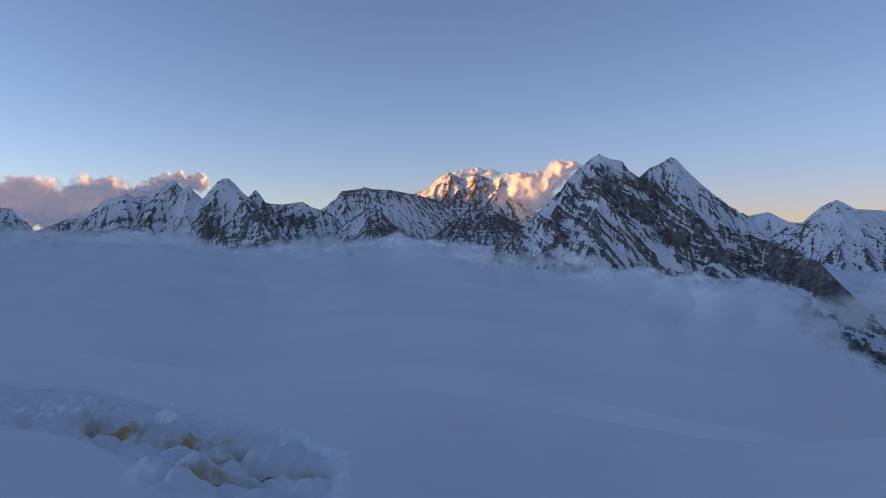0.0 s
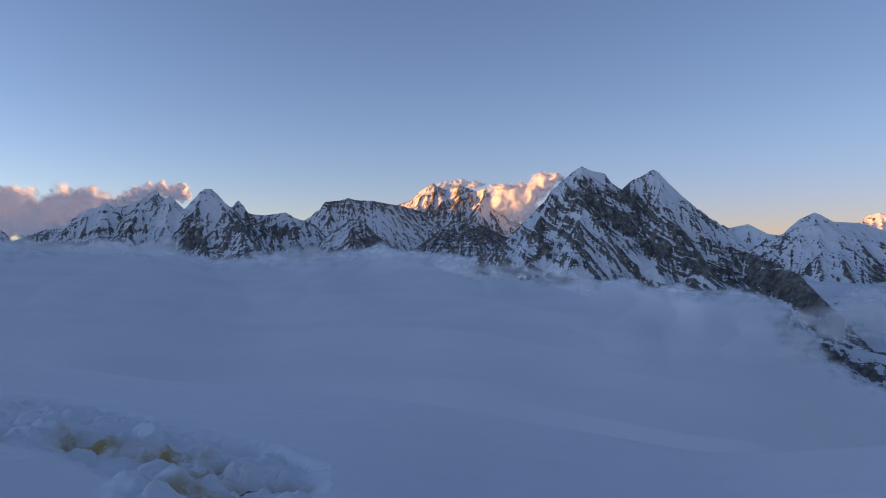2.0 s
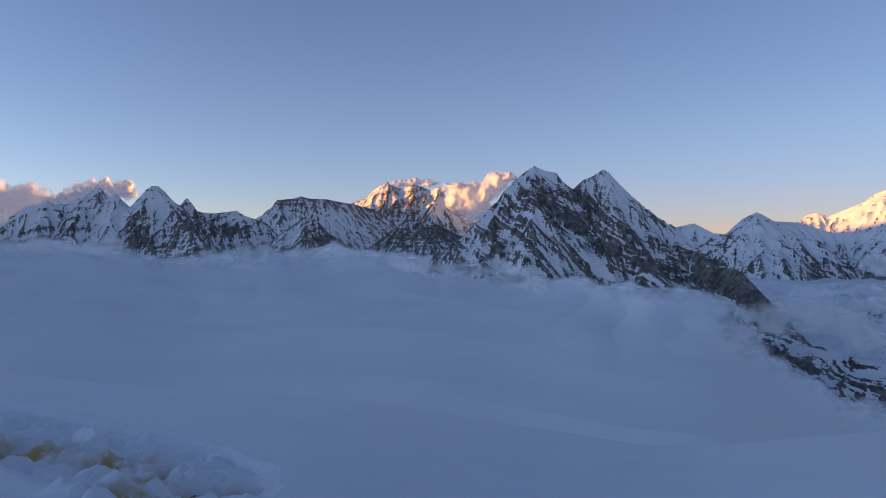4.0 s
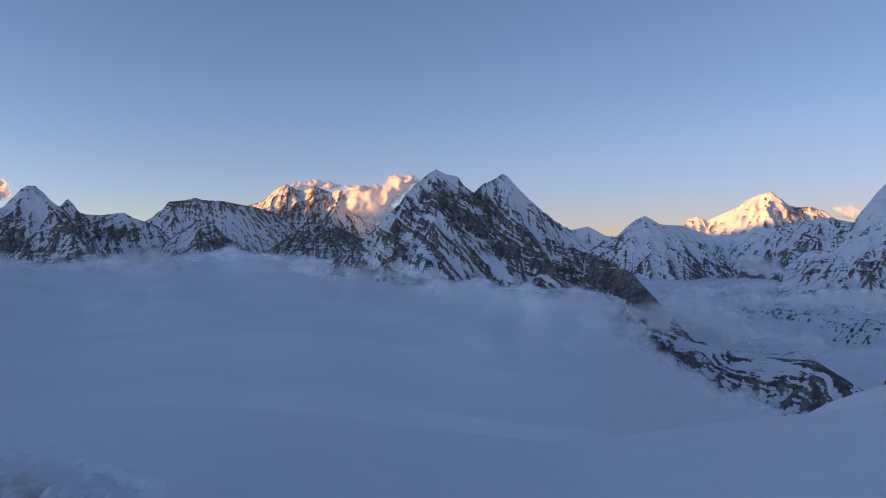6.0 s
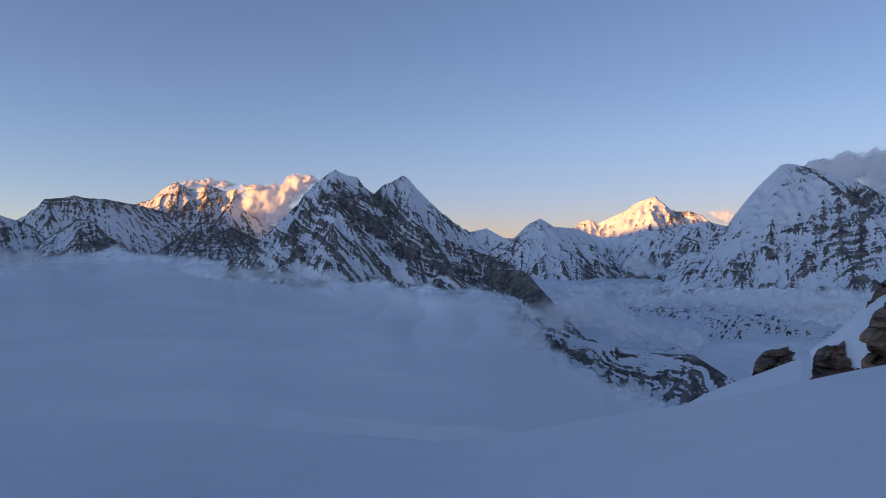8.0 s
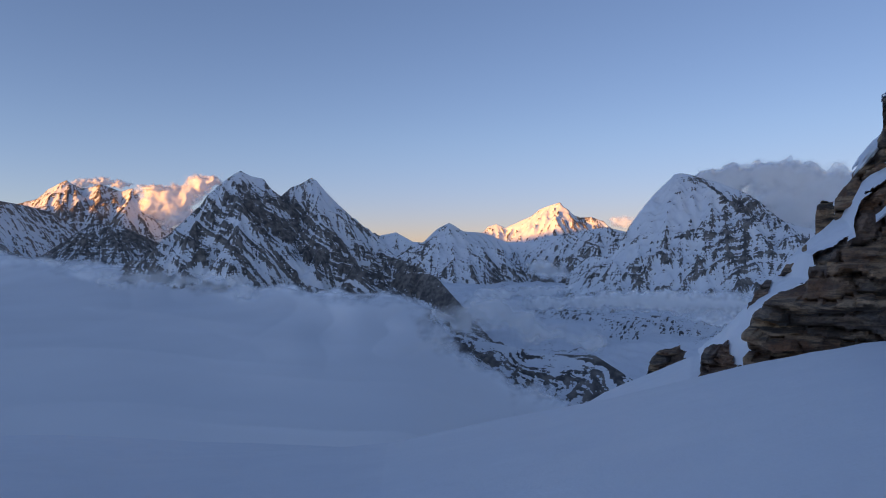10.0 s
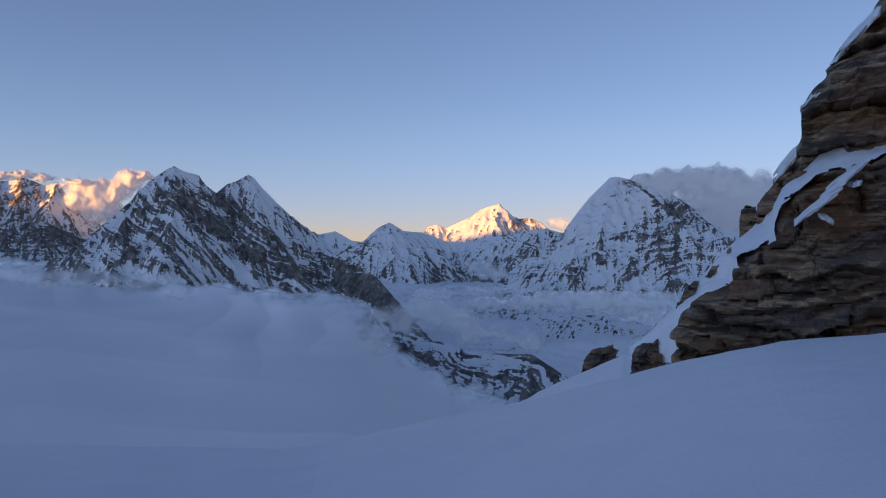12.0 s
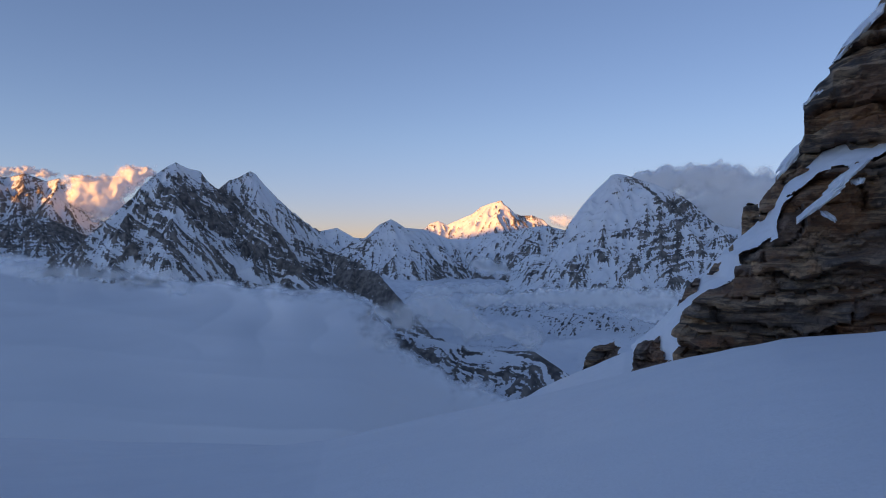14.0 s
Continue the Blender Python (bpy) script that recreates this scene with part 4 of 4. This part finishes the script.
outcrop("rock_block", "upright grey rock block standing on the cliff's edge", 17.6,
        [(59.0, 1.2), (59.15, 4.2), (59.5, 4.63), (60.35, 4.6), (60.5, 3.0)], 0.0, 340, (0.6, 0.9), 1.5, 0.3)
outcrop("rock_outcrop", "dark slab of rock showing through the snow ramp", 16.7,
        [(56.7, -0.9), (57.0, -0.2), (57.7, 0.6), (58.5, 1.35), (58.8, 1.2)], -0.3, 360, (0.2, 0.4), 0.8, 0.3)
outcrop("rock_outcrop", "narrow dark rock rib showing through the snow ramp", 16.9,
        [(54.7, -3.0), (55.0, -2.1), (55.6, -1.3), (55.9, -1.4)], -1.2, 380, (0.2, 0.4), 0.8, 0.25)


# ---- clouds ----
# how high the cloud laps against the mountains, and where its eastern rim stands at each elevation
SEA_AZ = [-75, -33, -27, -24, -20, -17, -13, -9, -5, 0, 4, 8, 12, 16.4, 19, 22.8, 25, 27.1, 28.2, 30, 36, 45]
SEA_TOP = [1.0, 1.0, 1.1, 0.8, 0.3, -0.2, 0.0, 0.2, 0.3, 0.3, 0.0, -0.7, -1.6, -1.9, -2.4, -2.8, -2.5, -2.3, -3.0, -4.0, -6.0, -8.0]
RIM_EL = [-20, -14, -12, -10.2, -8.8, -6.8, -4.6, -2.5, 0, 3]
RIM_AZ = [44, 40.5, 39.2, 38.0, 34.2, 31.5, 28.9, 27.6, 26, 24]


def cloud_sea():
    """Soft shells of one great bank: it lies low close by and swells up against the mountains."""
    A, E = np.meshgrid(np.arange(-75, 46, 0.16), np.arange(-21, 3.2, 0.09))
    az = A[0]
    near = np.exp(-((az[:, None] - az[None, :]) / 3.2) ** 2)
    top = (near @ np.interp(az, SEA_AZ, SEA_TOP) / near.sum(1))[None, :] + E * 0
    v = E - top
    west = np.interp(v, [-22, -14, -10, -6, -3, -1, 0, 2], [180, 270, 360, 540, 860, 1240, 1380, 1480])
    east = np.interp(v, [-22, -11, -7, -4, -2, 0, 2], [170, 260, 335, 420, 500, 580, 625])
    side = smooth(-8, 24, A)
    body = west * (1 - side) + east * side
    rim = np.interp(E, RIM_EL, RIM_AZ)
    root = tagged(new("cloud_sea"), "soft blue-grey sea of cloud filling the valley", "cloud", kind="stuff")
    layers = 3
    for i in range(layers):
        lump = (fbm(A / 11, E / 4.5, 2, 200, 0.4) * 0.07 - np.abs(perlin(A / 5.0 + 0.05 * i, E / 2.6, 205)) * 0.04) * smooth(-8, -2.5, v)
        R = body * (1 + lump + 0.035 * i)
        wisp = fbm(A / 2.6, E / 1.3, 5, 230 + 9 * i, 0.55)
        over = v + wisp * 1.1 + fbm(A / 7, E / 3, 2, 236) * 0.9
        past = A - rim + fbm(A / 3.4, E / 2.6, 5, 250 + 3 * i, 0.52) * 3.6 + fbm(A / 8, E / 5, 2, 262) * 2.2
        thick = smooth(0.95, -0.9, over) * smooth(1.2, -2.6, past) * (0.85 + 0.3 * i)
        X, Y, Z = R * np.sin(np.radians(A)), R * np.cos(np.radians(A)), R * np.tan(np.radians(E))
        me = grid_mesh("cloud_layer", X, Y, Z, mat_cloud_sea, {"thick": thick}, keep=thick > 0.02)
        ob = new("cloud_layer", me)
        ob.parent = root


cloud_sea()


def cloud(name, label, puffs, d, relief, material, seed, layers=3, step=0.06, billow=1.0, dense=1.0, octaves=3, lumps=0.0):
    """A cloud of soft shells: puffs are rows of azimuth, elevation and half sizes in degrees."""
    P = np.array(puffs)
    a0, a1 = (P[:, 0] - P[:, 2] * 1.9).min(), (P[:, 0] + P[:, 2] * 1.9).max()
    e0, e1 = (P[:, 1] - P[:, 3] * 1.9).min(), (P[:, 1] + P[:, 3] * 1.9).max()
    A, E = np.meshgrid(np.arange(a0, a1, step), np.arange(e0, e1, step))
    size = np.median(P[:, 3])
    fray = 0.5 * min(1.0, billow) ** 2
    root = tagged(new(name), label, "cloud", kind="stuff")
    for i in range(layers):
        q = i / max(1, layers - 1)
        ca, ce = (fbm(A / size * 0.8 + 0.1 * i, E / size * 0.8, 2, seed + n, 0.4) * size * 0.7 for n in (5, 6))
        wa = (fbm(A / size * 0.8, E / size * 0.8, octaves, seed + 5, 0.5) + fray * fbm(A / size * 2.2, E / size * 2.2, 2, seed + 15 + i, 0.5)) * size * 0.7
        we = (fbm(A / size * 0.8, E / size * 0.8, octaves, seed + 6, 0.5) + fray * fbm(A / size * 2.2, E / size * 2.2, 2, seed + 25 + i, 0.5)) * size * 0.7
        body, mass = np.zeros_like(A), np.zeros_like(A)
        for pa, pe, ra, re in puffs:
            mass = 1 - (1 - mass) * (1 - np.exp(-1.1 * (((A + ca - pa) / ra) ** 2 + ((E + ce - pe) / re) ** 2)))
            body = 1 - (1 - body) * (1 - np.exp(-1.1 * (((A + wa - pa) / ra) ** 2 + ((E + we - pe) / re) ** 2)))
        puffy = sum(np.abs(perlin(A / size * 1.1 * 2 ** o + i * 0.1, E / size * 1.1 * 2 ** o, seed + o)) * 0.4 ** o for o in range(octaves))
        soft = 0.45 + 0.6 * fbm(A / size * 0.9 + i * 0.2, E / size * 1.3, 3, seed + 11, 0.4)
        bil = puffy * lumps + soft * (1 - lumps)
        D = d - relief * (mass + lumps * 0.2 * puffy * smooth(0.1, 0.8, mass)) * (1 - 0.5 * q) + q * 0.02 * d
        thick = dense * smooth(0.10 + 0.12 * (1 - q), 1.0 - 0.1 * q, body + (bil - 0.45) * 0.3 * billow * smooth(0.05, 0.4, body)) * 0.95
        X, Y, Z = D * np.sin(np.radians(A)), D * np.cos(np.radians(A)), D * np.tan(np.radians(E))
        me = grid_mesh("cloud_layer", X, Y, Z, material, {"thick": thick}, keep=thick > 0.01)
        ob = new("cloud_layer", me)
        ob.parent = root
    return root


cloud("cumulus_cloud", "bank of pink-lit evening cumulus behind the peaks",
      [(-34, 3.6, 2.4, 1.5), (-32, 4.2, 1.3, 1.1), (-30.2, 3.4, 1.6, 1.5), (-28, 4.0, 1.8, 1.4), (-26.3, 4.2, 1.4, 1.3), (-24.2, 3.8, 1.4, 0.9), (-30, 2.2, 4, 0.9), (-37, 4, 2.5, 1.4)],
      3500, 130, mat_cloud_west, 610, lumps=0.25)
cloud("cumulus_cloud", "small orange-lit cumulus rising behind a snow summit",
      [(-22.8, 4.9, 1.2, 0.7), (-21.2, 5.4, 1.3, 0.75), (-20.0, 5.2, 0.9, 0.7), (-24.0, 4.3, 1.0, 0.6)], 3450, 90, mat_cloud_west, 620, lumps=0.25)
cloud("cumulus_cloud", "glowing orange cloud streaming off the high summit",
      [(6.4, 4.9, 1.0, 1.1), (7.6, 5.0, 1.3, 1.3), (8.8, 5.6, 1.2, 1.0), (9.9, 6.6, 1.0, 0.8), (10.8, 6.9, 0.9, 0.5), (8.3, 3.9, 1.2, 0.9), (6.5, 6.1, 1.2, 0.35)],
      4300, 150, mat_cloud_puff, 630, lumps=0.2)
cloud("summit_plume", "thin sunlit snow plume along the highest ridge",
      [(1.5, 6.3, 0.9, 0.35), (2.8, 6.55, 1.3, 0.35), (4.2, 6.4, 1.0, 0.3)], 4680, 90, mat_cloud_puff, 640, layers=2, dense=0.8)
cloud("cumulus_cloud", "faint pink cloud beside the sunlit far peak",
      [(44.3, 3.4, 0.9, 0.55), (45.2, 3.5, 0.7, 0.6)], 4350, 60, mat_cloud_puff, 650, layers=2, dense=0.42)
cloud("banner_cloud", "dark grey banner cloud behind the snow dome",
      [(51.2, 6.9, 1.3, 0.5), (52.4, 6.2, 1.8, 0.9), (52.3, 5.2, 1.4, 0.9), (53.4, 6.7, 1.8, 1.0), (55.5, 6.8, 1.8, 1.2), (57.6, 6.6, 1.8, 1.1), (59.8, 5.9, 1.6, 0.9), (58, 4.4, 3.0, 1.8), (61.5, 5.0, 3.0, 1.8), (58.5, 3.2, 3.0, 1.4), (55.6, 4.9, 1.2, 0.8), (57, 4.0, 1.4, 1.0), (63, 3.5, 3.5, 2.0)],
      1950, 20, mat_cloud_puff, 660, dense=0.9, billow=0.7)
cloud("stratus_cloud", "flat grey cloud band under the rock wall",
      [(43, -3.1, 3.0, 0.8), (47, -3.0, 4.0, 0.85), (52, -3.2, 4.5, 1.0), (57, -3.3, 3.0, 1.0), (52.5, -4.5, 3.5, 0.35), (38.5, -3.3, 2.5, 0.6)], 960, 10, mat_mist, 670, billow=0.5, dense=1.15)
cloud("mist_bank", "thin drifting mist over the valley ridge",
      [(29.6, -4.3, 1.5, 1.0), (31.4, -4.9, 1.8, 1.2), (33.8, -3.5, 2.3, 1.5), (36, -4.6, 2.6, 1.3), (38.5, -5.8, 3.0, 1.2), (42, -6.4, 2.0, 0.8)], 500, 5, mat_mist, 680, octaves=2, billow=0.5, dense=0.58)
cloud("mist_bank", "pale mist drifting before the snow pyramid",
      [(37.6, -0.2, 1.2, 0.7), (39.2, -0.6, 1.5, 0.9), (34.0, -2.5, 3.0, 0.6), (38.5, -2.3, 2.6, 0.6)], 1500, 8, mat_mist, 685, octaves=2, billow=0.4, dense=0.75, layers=2)
cloud("mist_bank", "soft mist climbing the rocky foot of the peak",
      [(3.6, -0.9, 2.0, 0.8), (6.0, -0.7, 2.0, 0.9), (8.4, -1.0, 1.8, 0.8), (11.0, -1.3, 2.0, 0.8), (13.4, -2.0, 1.6, 0.8)], 640, 3, mat_mist, 690, octaves=3, billow=0.5, dense=0.55, layers=2)
cloud("mist_bank", "pale mist lapping the far peaks",
      [(-36, 0.9, 4, 1.0), (-31, 0.8, 3.5, 1.0), (-26, 0.6, 4, 1.1), (-21.5, 0.8, 2.6, 1.3), (-16, -0.5, 4, 1.0), (-10.5, 0.4, 2.8, 1.2), (-5, -0.1, 4, 1.0), (1, -0.1, 3, 1.0)], 1350, 10, mat_mist, 700, octaves=2, billow=0.3, dense=0.6, layers=2)
